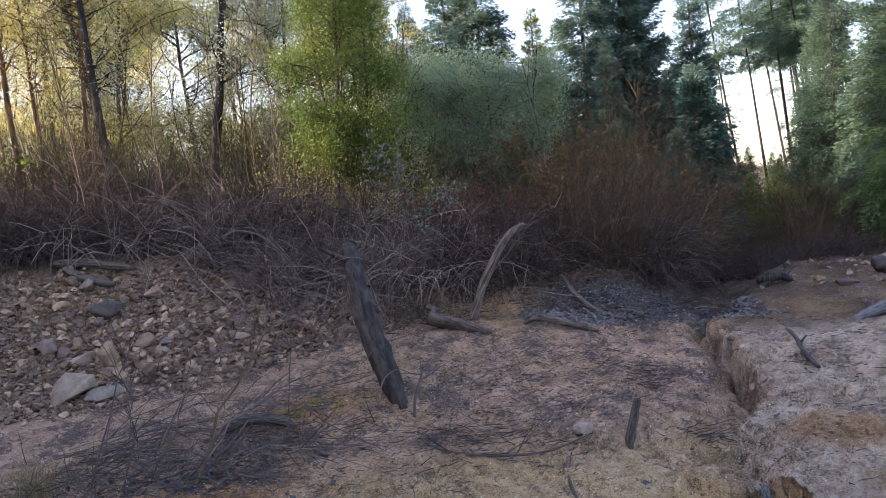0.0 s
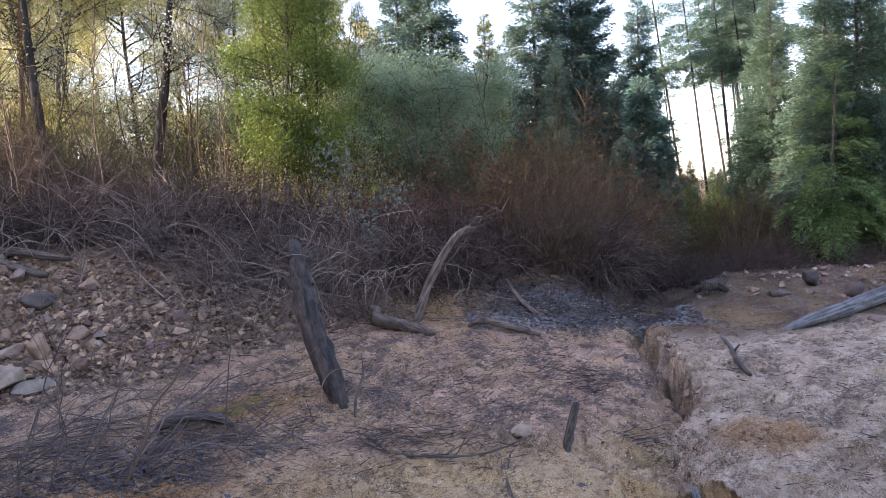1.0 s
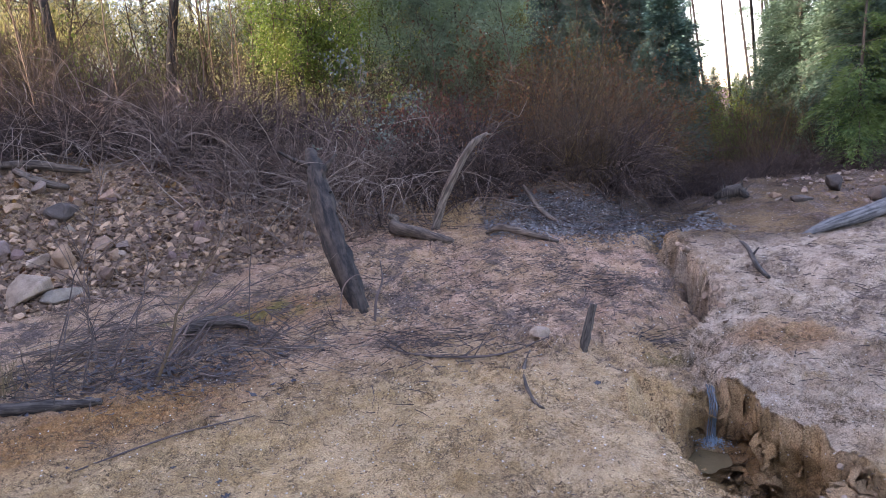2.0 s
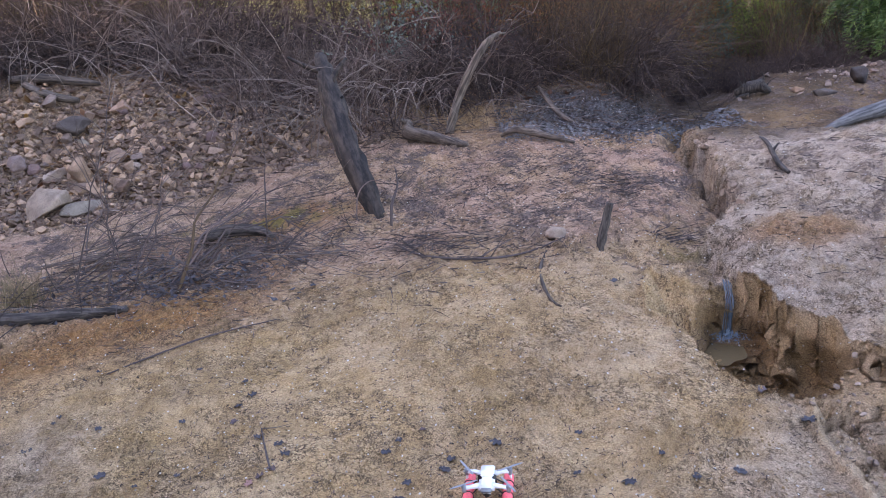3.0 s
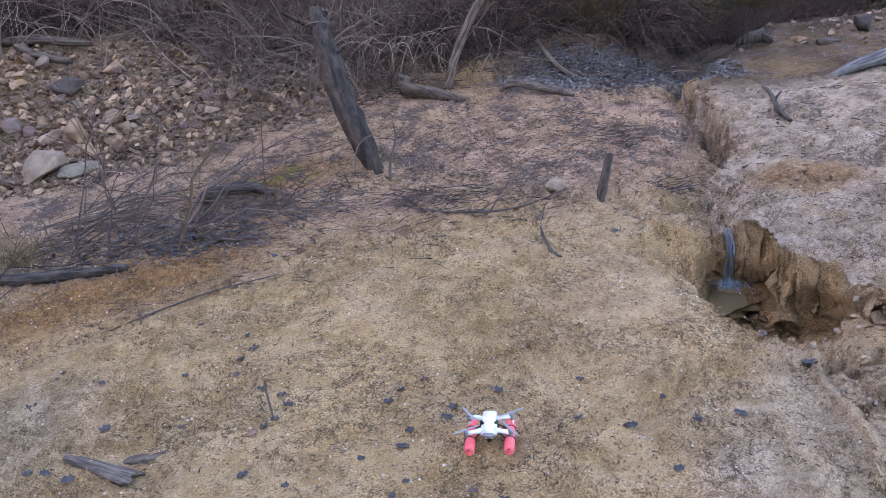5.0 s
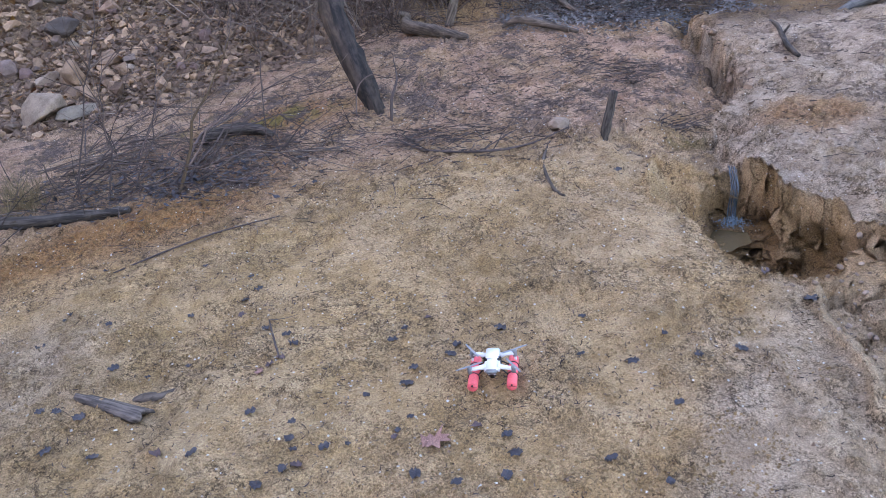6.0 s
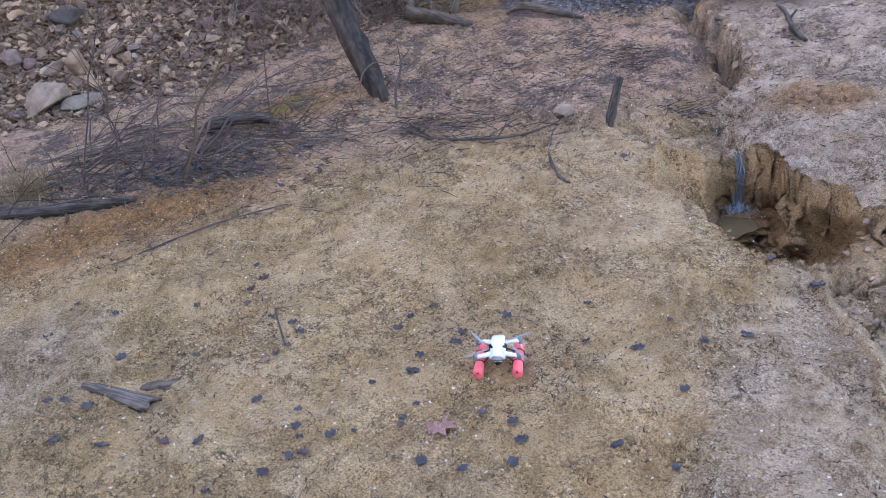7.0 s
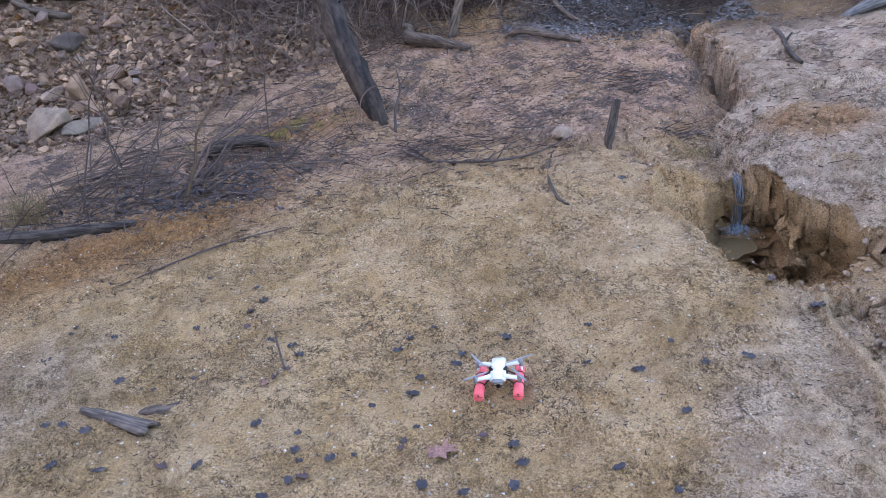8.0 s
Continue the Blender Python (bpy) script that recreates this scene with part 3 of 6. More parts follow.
def conifer(name, label, seed, height, width, clear, needles, bark, sprays=30000, drooping=0.35, bare=0.0, radius=0.011, fine=1.0, limbs=260):
    """A fir or pine: tapered trunk, drooping limbs, a crown of many small needle sprays hanging about them."""
    rng, dice = random.Random(seed), np.random.default_rng(seed)
    tree = thing(name, label, "tree")
    lean = (rng.uniform(-0.02, 0.02), rng.uniform(-0.02, 0.02))
    line = [Vector((lean[0] * height * t + 0.03 * math.sin(5 * t + seed), lean[1] * height * t, height * t - 0.3)) for t in (0, 0.15, 0.3, 0.5, 0.7, 0.85, 1.0)]
    wood = Tangle()
    wood.tube(line, taper(height * radius, 0.012, 7), 8)
    part("trunk", wood.data(), bark, tree, smooth=True)
    u = np.sort(dice.random(limbs) ** 1.15)
    t = clear + (1 - clear) * u
    reach = width * 0.5 * np.minimum(1, 0.55 + 3 * u) * (1 - u) ** 0.72 * dice.uniform(0.55, 1.12, limbs) + 0.10
    reach = np.where(dice.random(limbs) < bare, reach * 0.4, reach)
    a = dice.uniform(0, 2 * np.pi, limbs)
    out = np.c_[np.cos(a), np.sin(a), np.zeros(limbs)]
    side = np.c_[-np.sin(a), np.cos(a), np.zeros(limbs)]
    root = np.c_[lean[0] * height * t, lean[1] * height * t, height * t - 0.3]
    rise, drop = 0.12 + 0.75 * u ** 2 + dice.normal(0, 0.12, limbs), drooping * dice.uniform(0.6, 1.6, limbs) * (1.1 - u)

    def along(k, s):
        r = reach[k]
        p = root[k] + out[k] * (r * s)[:, None]
        p[:, 2] += r * (rise[k] * s - drop[k] * s * s)
        return p

    branches = Tangle()
    for k in range(limbs):
        pts = [Vector(p) for p in along(np.full(4, k), np.array([0.0, 0.35, 0.7, 1.0]))]
        branches.tube(pts, taper(0.006 + 0.006 * reach[k], 0.003, 4), 3)
    k = dice.choice(limbs, sprays, p=reach ** 1.25 / (reach ** 1.25).sum())
    s = dice.random(sprays) ** 0.62
    lateral = dice.normal(0, 1, sprays) * (0.05 + 0.17 * reach[k] * (1.15 - s))
    p = along(k, s) + side[k] * lateral[:, None]
    p[:, 2] -= np.abs(dice.normal(0, 0.05 + 0.06 * reach[k], sprays)) + 0.25 * np.abs(lateral) - 0.03
    p += dice.normal(0, 0.02, (sprays, 3))
    way = out[k] * dice.uniform(0.3, 1.0, sprays)[:, None] + side[k] * (np.sign(lateral) * dice.uniform(0.1, 0.9, sprays))[:, None]
    way[:, 2] += dice.uniform(-0.75, 0.2, sprays) + 0.6 * u[k] ** 3
    way /= np.linalg.norm(way, axis=1)[:, None]
    flat = np.cross(way, dice.normal(0, 1, (sprays, 3)) + np.array([0, 0, 1.2]))
    flat /= np.linalg.norm(flat, axis=1)[:, None]
    size = fine * dice.uniform(0.11, 0.30, sprays) * (0.75 + 0.35 * (1 - u[k]))
    half = (size * dice.uniform(0.08, 0.16, sprays))[:, None]
    size = size[:, None]
    corner = np.stack([p, p + way * size * 0.45 + flat * half, p + way * size, p + way * size * 0.45 - flat * half], 1).reshape(-1, 3)
    faces = np.arange(4 * sprays).reshape(-1, 4)
    for j in range(int(14 * clear * height ** 0.5)):
        b, f = rng.uniform(0, 6.28), rng.uniform(0.1, max(clear, 0.12))
        branches.tube(wander(rng, line[0].lerp(line[-1], f), Vector((math.cos(b), math.sin(b), -0.2)), rng.uniform(0.2, 0.7), 3, 0.2), taper(0.010, 0.003, 4), 3)
    tagged(part("branchwork", branches.data(), bark, tree), kind="stuff")
    part("crown", (corner.tolist(), faces.tolist()), needles, tree)
    return tree


def broadleaf(name, label, seed, height, width, clear, leaves, bark, count=9000, size=0.07, stems=1, gaps=0.3, radius=0.012, hang=0.2):
    """A leafy tree: crooked stems, limbs and twigs, and a crown of single leaves in loose clumps."""
    rng = random.Random(seed)
    tree = thing(name, label, "tree")
    wood, twigs, crown = Tangle(), Tangle(), Tangle()
    tips = []
    for stem in range(stems):
        start = Vector((rng.uniform(-0.2, 0.2), rng.uniform(-0.2, 0.2), -0.3)) if stems > 1 else Vector((0, 0, -0.3))
        way = Vector((rng.uniform(-0.25, 0.25), rng.uniform(-0.25, 0.25), 1)) if stems > 1 else Vector((rng.uniform(-0.06, 0.06), 0, 1))
        line = wander(rng, start, way, height * rng.uniform(0.85, 1.0) + 0.3, 8, 0.07)
        wood.tube(line, taper(height * radius / stems ** 0.4, 0.012, 9), 7)
        for k in range(int(30 / stems) + 8):
            t = clear + (1 - clear) * rng.random()
            s = t * 7.999
            root = line[int(s)].lerp(line[int(s) + 1], s % 1)
            a = rng.uniform(0, 6.28)
            reach = width * 0.5 * rng.uniform(0.4, 1.05) * math.sin(math.pi * min(1, 0.12 + 0.88 * (t - clear) / (1 - clear)) ** 0.8) ** 0.6
            pts = wander(rng, root, Vector((math.cos(a), math.sin(a), rng.uniform(0.1, 0.9))), max(reach, 0.25), 5, 0.22)
            twigs.tube(pts, taper(0.012 + 0.008 * reach, 0.004, 6), 4)
            for j in range(5):
                q = wander(rng, pts[rng.randint(2, 5)], rand_dir(rng) + Vector((0, 0, 0.3)), rng.uniform(0.25, 0.6), 3, 0.3)
                twigs.tube(q, taper(0.006, 0.002, 4), 3)
                if rng.random() > gaps:
                    tips += q
            tips += pts[3:]
    for k in range(count):
        p = rng.choice(tips) + Vector((rng.gauss(0, 0.13), rng.gauss(0, 0.13), rng.gauss(0, 0.13)))
        way = (rand_dir(rng) + Vector((0, 0, -hang))).normalized()
        s = size * rng.uniform(0.6, 1.3)
        crown.leaf(p, way, way.cross(rand_dir(rng)).normalized(), s, s * 0.32)
    part("trunk", wood.data(), bark, tree, smooth=True)
    part("branchwork", twigs.data(), bark, tree)
    part("crown", crown.data(), leaves, tree)
    return tree


def plant(tree, spots, lean=0.0):
    """The first spot takes the tree itself, the others copies: x, y, scale, turn."""
    for k, (x, y, s, turn) in enumerate(spots):
        m = pose(x, y, lay(x, y), 0, -lean, 0) @ pose(0, 0, 0, 0, 0, turn)
        if k == 0:
            tree.matrix_basis = m @ Matrix.Diagonal((s, s, s, 1))
        else:
            copy_thing(tree, m).scale = (s, s, s)


plant(conifer("fir_tree", "tall dark green fir in the wood", 11, 9.0, 3.0, 0.06, NEEDLE, BARK, 100000, fine=0.6, limbs=460),
      [(3.95, 20, 0.98, 17), (5.1, 20.5, 1.05, 100), (5.75, 21, 0.95, 183), (7.38, 22, 0.82, 266), (11.3, 19, 0.7, 33), (1.38, 22, 1.05, 349), (0.5, 23, 0.9, 72), (-0.69, 24, 0.72, 155), (4.15, 18.5, 0.58, 238), (5.8, 19, 0.51, 321), (7.56, 21, 0.45, 44), (-1.71, 26, 0.84, 127), (3.3, 19.5, 0.41, 210), (2.78, 21, 0.45, 293)])
plant(conifer("fir_tree", "blue-green fir with low spreading boughs", 12, 4.3, 1.9, 0.02, NEEDLE_BLUE, BARK, 60000, fine=0.6, limbs=300),
      [(5.42, 16, 0.94, 17), (4.85, 15.5, 0.6, 100), (6.03, 16.5, 0.61, 183)])
plant(conifer("fir_tree", "slender fir with sunlit-coloured needles deep in the wood", 13, 8.5, 2.2, 0.12, NEEDLE_SUN, BARK, 40000, fine=0.75, limbs=260),
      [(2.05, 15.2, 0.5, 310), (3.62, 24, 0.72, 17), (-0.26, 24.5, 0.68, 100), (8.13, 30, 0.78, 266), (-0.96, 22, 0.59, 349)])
plant(conifer("pine_tree", "tall pine with a long bare trunk and thin crown", 14, 15.0, 4.4, 0.44, NEEDLE_DEEP, BARK_SHADED, 24000, 0.2, 0.3, 0.0048, 0.5, 100),
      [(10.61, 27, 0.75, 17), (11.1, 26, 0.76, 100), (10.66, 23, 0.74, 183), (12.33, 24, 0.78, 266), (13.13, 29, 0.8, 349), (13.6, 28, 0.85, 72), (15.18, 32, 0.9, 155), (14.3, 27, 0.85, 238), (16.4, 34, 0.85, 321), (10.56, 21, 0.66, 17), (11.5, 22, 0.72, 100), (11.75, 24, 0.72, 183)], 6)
plant(conifer("fir_tree", "young fir with bright green drooping boughs", 15, 4.2, 2.3, 0.22, NEEDLE_LIGHT, BARK, 14000, 0.95, 0.35, fine=0.42, limbs=38),
      [(6.75, 11.3, 0.8, 17), (7.4, 11.5, 0.62, 100)])
plant(conifer("pine_tree", "slender pine with a ragged crown of short limbs", 17, 13.0, 2.6, 0.27, NEEDLE_DEEP, BARK_SHADED, 9000, 0.25, 0.35, 0.0045, 0.5, 80),
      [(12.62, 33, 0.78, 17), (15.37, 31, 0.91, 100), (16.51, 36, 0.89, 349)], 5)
dense = conifer("fir_tree", "dense dark fir on the slope", 16, 7.0, 2.9, 0.04, NEEDLE_DEEP, BARK, 120000, 0.45, fine=0.40, limbs=480)
plant(dense, [(7.75, 15, 0.72, 60), (8.5, 17, 0.7, 200), (7.72, 13, 0.77, 17), (7.65, 12, 0.79, 100), (9.5, 16.6, 0.68, 183), (9.42, 14, 0.73, 266), (7.99, 20, 0.24, 349), (9.46, 20, 0.23, 155), (9.05, 18, 0.26, 238), (6.85, 18.5, 0.27, 321), (7.39, 15, 0.21, 210), (11.6, 16, 0.9, 330), (10.4, 12.5, 0.8, 90), (11.22, 30, 0.36, 17), (12.39, 31, 0.33, 100), (12.9, 30, 0.28, 183), (13.6, 29, 0.26, 266), (13.24, 28, 0.26, 349), (10.11, 26, 0.27, 72), (10.97, 25, 0.24, 155), (11.9, 27, 0.25, 210)])
plant(broadleaf("leafy_tree", "bushy tree with fresh green leaves", 21, 5.2, 1.6, 0.28, LEAF_GREEN, BARK, 34000, 0.042, 2, 0.1),
      [(-1.42, 11.4, 0.92, 17), (-1.15, 11.9, 0.85, 183)])
plant(broadleaf("leafy_tree", "rounded tree with grey-green leaves", 22, 4.1, 2.3, 0.08, LEAF_OLIVE, BARK, 42000, 0.042, 3, 0.1),
      [(0.79, 12.5, 0.84, 17), (0.37, 13.2, 0.8, 100), (1.26, 13.0, 0.74, 183)])
plant(broadleaf("thin_tree", "slender tree with sparse yellow leaves, coloured brighter for the sun", 23, 6.6, 2.8, 0.2, LEAF_YELLOW, BARK, 28000, 0.044, 1, 0.18, 0.008),
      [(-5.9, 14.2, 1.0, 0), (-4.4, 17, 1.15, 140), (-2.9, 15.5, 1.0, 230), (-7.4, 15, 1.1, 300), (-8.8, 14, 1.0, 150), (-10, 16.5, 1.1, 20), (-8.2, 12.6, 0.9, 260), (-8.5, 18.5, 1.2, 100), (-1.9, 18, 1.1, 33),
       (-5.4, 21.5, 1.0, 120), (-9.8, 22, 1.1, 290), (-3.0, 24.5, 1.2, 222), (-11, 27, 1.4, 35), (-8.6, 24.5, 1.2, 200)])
plant(broadleaf("thin_tree", "slender tree with fine blue-green leaves", 25, 6.4, 2.6, 0.2, LEAF_HAZE, BARK, 18000, 0.042, 1, 0.25, 0.008),
      [(-2.5, 13.4, 1.0, 0), (-4.9, 15.6, 1.05, 60), (-6.8, 17, 1.1, 190), (-1.3, 21, 1.2, 65), (-12, 24, 1.3, 10)])
plant(broadleaf("thin_tree", "crooked trunk with bark darkened as if shaded, and sparse olive leaves", 24, 6.4, 2.4, 0.4, LEAF_HAZE, BARK_SHADED, 6500, 0.042, 1, 0.4, 0.016),
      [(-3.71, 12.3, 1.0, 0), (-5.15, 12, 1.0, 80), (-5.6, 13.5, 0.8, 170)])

plant(broadleaf("thin_tree", "slender tree with a sunlit reddish trunk", 26, 6.6, 2.0, 0.45, LEAF_YELLOW, BARK_RED, 9000, 0.042, 1, 0.25, 0.009),
      [(-5.92, 12.6, 1.0, 0), (-6.71, 13.2, 0.9, 130), (-7.08, 13.0, 1.05, 250)])

# ---- brush ----


def brush(name, label, seed, stems, height, width, material, arch=0.16, thick=0.006, children=4, leaves=0, leaf_mat=None, up=1.0):
    """A leafless shrub: a tangle of arching stems and finer twigs."""
    rng = random.Random(seed)
    shrub = thing(name, label, "shrub")
    canes, twigs, crown = Tangle(), Tangle(), Tangle()
    for k in range(stems):
        a, r = rng.uniform(0, 6.28), width * 0.35 * math.sqrt(rng.random())
        start = Vector((r * math.cos(a), r * math.sin(a), -0.1))
        b = rng.uniform(0, 6.28)
        way = Vector((math.cos(b) * rng.uniform(0.1, 1.0), math.sin(b) * rng.uniform(0.1, 1.0), up * rng.uniform(0.5, 1.6)))
        long = height * rng.uniform(0.55, 1.3)
        pts = wander(rng, start, way, long, 7, 0.17, arch * rng.uniform(0.2, 1.6))
        canes.tube(pts, taper(thick * rng.uniform(0.7, 1.6), thick * 0.3, 8), 3)
        for j in range(children):
            q = pts[rng.randint(2, 7)]
            d = (rand_dir(rng) * 0.9 + (pts[-1] - pts[-2]).normalized()).normalized()
            sub = wander(rng, q, d, long * rng.uniform(0.15, 0.45), 4, 0.25, arch * 0.5)
            twigs.tube(sub, taper(thick * 0.5, thick * 0.2, 5), 3)
            for i in range(leaves):
                p = sub[rng.randint(1, 4)] + rand_dir(rng) * 0.05
                w = rand_dir(rng)
                z = rng.uniform(0.03, 0.065)
                crown.leaf(p, w, w.cross(rand_dir(rng)).normalized(), z, z * 0.28)
    part("stem_tangle", canes.data(), material, shrub)
    tagged(part("twig_spray", twigs.data(), material, shrub), kind="stuff")
    if leaves:
        part("foliage", crown.data(), leaf_mat, shrub)
    return shrub


def scatter(shrubs, count, seed, area, sizes=(0.8, 1.25), sink=0.05, fresh=True):
    """Copies of the shrubs over a stretch of the plan: area(rng) gives x, y."""
    rng = random.Random(seed)
    for k in range(count):
        x, y = area(rng)
        s = rng.uniform(*sizes)
        m = pose(x, y, lay(x, y) - sink, rng.uniform(-8, 8), rng.uniform(-8, 8), rng.uniform(0, 360))
        if fresh and k < len(shrubs):
            shrubs[k].matrix_basis = m @ Matrix.Diagonal((s, s, s, 1))
        else:
            copy_thing(shrubs[k % len(shrubs)], m).scale = (s, s, s)


def along_bank(x0, x1, s0, s1):
    return lambda rng: (lambda x: (x, float(np.interp(x, FOOT_X, FOOT_Y)) + 0.8 * min(1, max(0, -x - 2.6)) + rng.uniform(s0, s1)))(rng.uniform(x0, x1))


grey = [brush("bare_shrub", "leafless grey-brown shrub tangled on the bank", 30 + k, 120, 1.25, 1.5, TWIG_GREY, 0.2, 0.0085, 4) for k in range(3)]
dark = [brush("bare_shrub", "dense leafless shrub on the bank, darkened like the shaded inside of the brush", 34 + k, 130, 1.0, 1.4, TWIG_SHADED, 0.22, 0.007, 4) for k in range(2)]
scatter(grey, 30, 1, along_bank(-8.5, -1.2, 2.3, 4.0), (0.75, 1.05))
scatter(dark, 18, 2, along_bank(-1.4, 2.8, 0.5, 2.6), (0.75, 1.15))
scatter(dark, 44, 8, along_bank(-8.5, -1.2, 2.2, 3.6), (0.7, 1.1), fresh=False)
scatter(dark, 10, 16, along_bank(0.2, 3.2, 0.3, 1.4), (0.6, 0.9), fresh=False)
scatter(grey, 5, 3, along_bank(-1.3, 1.2, 0.2, 1.6), (0.5, 0.8), fresh=False)
brown = [brush("willow_shrub", "brown willow shrub with upright leafless stems", 40 + k, 64, 1.7, 1.1, TWIG_BROWN, 0.05, 0.006, 5, up=1.8) for k in range(2)]
scatter(brown, 12, 4, along_bank(1.6, 4.6, 0.6, 2.4), (0.5, 0.85))
scatter(dark, 8, 12, along_bank(2.0, 5.2, 0.3, 2.0), (0.6, 0.95), fresh=False)
scatter(dark, 26, 27, lambda rng: (rng.uniform(4.4, 8.6), rng.uniform(10.5, 11.6)), (0.3, 0.6), fresh=False)
scatter(dark, 14, 21, lambda rng: (rng.uniform(3.6, 8.6), rng.uniform(11.6, 14.5)), (0.5, 0.85), fresh=False)
scatter(brown, 14, 22, lambda rng: (rng.uniform(3.4, 8.6), rng.uniform(11.4, 14.5)), (0.4, 0.75), fresh=False)
scatter(brown, 30, 5, along_bank(-9.0, 0.5, 3.2, 5.2), (0.7, 1.1), fresh=False)


def arching_branch(rng, x, back):
    """One long pale dead branch bowed over the brush."""
    y = float(np.interp(x, FOOT_X, FOOT_Y)) + back
    line = wander(rng, Vector((0, 0, -0.05)), Vector((rng.uniform(-1, 1), rng.uniform(-0.8, 0.1), rng.uniform(0.6, 1.4))), rng.uniform(1.0, 2.2), 9, 0.13, 0.14)
    branch = thing("dead_branch", "long pale dead branch bowed over the brush", "branch", "branches over the brush", pose(x, y, lay(x, y)))
    wood, small = Tangle(), Tangle()
    wood.tube(line, taper(rng.uniform(0.005, 0.011), 0.002, 10), 4)
    for j in range(6):
        small.tube(wander(rng, line[rng.randint(3, 9)], rand_dir(rng) + (line[-1] - line[-3]).normalized(), rng.uniform(0.2, 0.7), 4, 0.2, 0.1), taper(0.005, 0.0015, 5), 3)
    part("stem", wood.data(), TWIG_PALE, branch)
    tagged(part("twig_spray", small.data(), TWIG_PALE, branch), kind="stuff")


LEAF_PALE = leaf_material("pale_leaves", (0.08, 0.105, 0.085), (0.14, 0.18, 0.15), (0.19, 0.22, 0.18), 0.3)
TWIG_PALE = twig_material("pale_twigs", (0.11, 0.082, 0.07), (0.21, 0.165, 0.14), (0.33, 0.27, 0.225))
rng = random.Random(60)
for k in range(44):
    x = rng.uniform(-4.8, 1.4)
    arching_branch(rng, x, rng.uniform(2.0, 3.0) if x < -1.5 else rng.uniform(0.2, 1.4))
# those about the leaning trunk stand nearer the sand
for k in range(18):
    arching_branch(rng, rng.uniform(-1.5, 0.5), rng.uniform(-0.25, 0.5))
rust = [brush("rusty_shrub", "shrub with withered rust-brown leaves", 44, 60, 1.5, 1.3, TWIG_BROWN, 0.08, 0.005, 6, 8, LEAF_RUST)]
scatter(rust, 12, 6, along_bank(-0.2, 5.6, 2.2, 3.6), (0.8, 1.2))
tall = [brush("tall_shrub", "tall brown shrub with a few golden leaves in the wood", 54 + k, 60, 3.4, 1.3, TWIG_BROWN, 0.03, 0.007, 7, 5, LEAF_RUST if k else LEAF_GOLD, 2.6) for k in range(2)]
scatter(tall, 11, 17, lambda rng: (rng.uniform(1.3, 4.4), rng.uniform(11.5, 14.5)), (0.38, 0.6))
red = [brush("red_shrub", "shrub with dark red autumn leaves", 57, 40, 1.2, 1.0, TWIG_BROWN, 0.08, 0.005, 6, 7, LEAF_RED)]
scatter(red, 4, 18, lambda rng: (rng.uniform(-0.2, 0.6), rng.uniform(10.2, 11.2)), (0.7, 0.95))
silver = [brush("silvery_shrub", "slender shrub with pale grey-green leaves", 52, 12, 1.5, 0.3, TWIG_GREY, 0.02, 0.006, 5, 12, LEAF_PALE, 3.0)]
scatter(silver, 1, 13, lambda rng: (-0.33, 10.0), (1.0, 1.05))
green = [brush("green_shrub", "low shrub with yellow-green leaves under the trees", 46, 60, 1.3, 1.3, TWIG_BROWN, 0.08, 0.005, 6, 9, LEAF_GREEN)]
scatter(green, 10, 7, along_bank(3.0, 8.5, 3.4, 5.0), (0.6, 1.0))
amber = [brush("yellow_shrub", "tall shrub with yellow leaves, coloured brighter for the sun, in the wood", 48, 60, 2.2, 1.8, TWIG_BROWN, 0.06, 0.006, 6, 9, LEAF_YELLOW, 1.6)]
scatter(green, 16, 24, lambda rng: (rng.uniform(5.6, 10.5), rng.uniform(14.5, 20)), (0.7, 1.2), fresh=False)
scatter(grey, 8, 25, along_bank(-2.2, 0.0, 0.9, 1.7), (0.5, 0.75), fresh=False)
scatter(amber, 10, 26, lambda rng: (rng.uniform(-6.5, -0.6), rng.uniform(11.5, 13.5)), (0.45, 0.75))
scatter(amber, 18, 9, lambda rng: (rng.uniform(-11, 0.5), rng.uniform(13.5, 25)), (0.7, 1.2), fresh=False)
scatter(amber, 8, 23, lambda rng: (rng.uniform(-18, -2.5), rng.uniform(21, 34)), (1.4, 2.3), fresh=False)
scatter(green, 12, 10, lambda rng: (rng.uniform(-10, -0.5), rng.uniform(13, 19)), (0.9, 1.5), fresh=False)
scatter(rust, 6, 11, lambda rng: (rng.uniform(2.5, 7), rng.uniform(13, 19)), (0.8, 1.4), fresh=False)

# unseen firs beside the camera, added with the hillside to shade the clearing
rng = random.Random(50)
for k in range(5):
    x = rng.uniform(-24, -11)
    y = min(rng.uniform(-6, 18), 0.176 * (x + 4) + 9)
    s = rng.uniform(1.2, 1.8)
    copy_thing(dense, pose(x, y, lay(x, y) - 0.2, 0, 0, rng.uniform(0, 360))).scale = (s, s, s)

# thin leafless saplings along the top of the bank
rng = random.Random(70)
poles = []
for k in range(3):
    sapling = thing("sapling", "thin leafless sapling at the edge of the wood", "tree", "saplings on the bank")
    stem, fine = Tangle(), Tangle()
    line = wander(rng, Vector((0, 0, -0.1)), Vector((rng.uniform(-0.15, 0.15), 0, 1)), 3.4, 10, 0.09)
    stem.tube(line, taper(0.016, 0.003, 11), 5)
    for j in range(34):
        q = rng.randint(2, 10)
        fine.tube(wander(rng, line[q], Vector((rng.uniform(-1, 1), rng.uniform(-1, 1), rng.uniform(0.3, 1.3))), rng.uniform(0.3, 1.0), 5, 0.15), taper(0.005, 0.0015, 6), 3)
    part("stem", stem.data(), TWIG_BROWN, sapling)
    tagged(part("twig_spray", fine.data(), TWIG_BROWN, sapling), kind="stuff")
    poles.append(sapling)
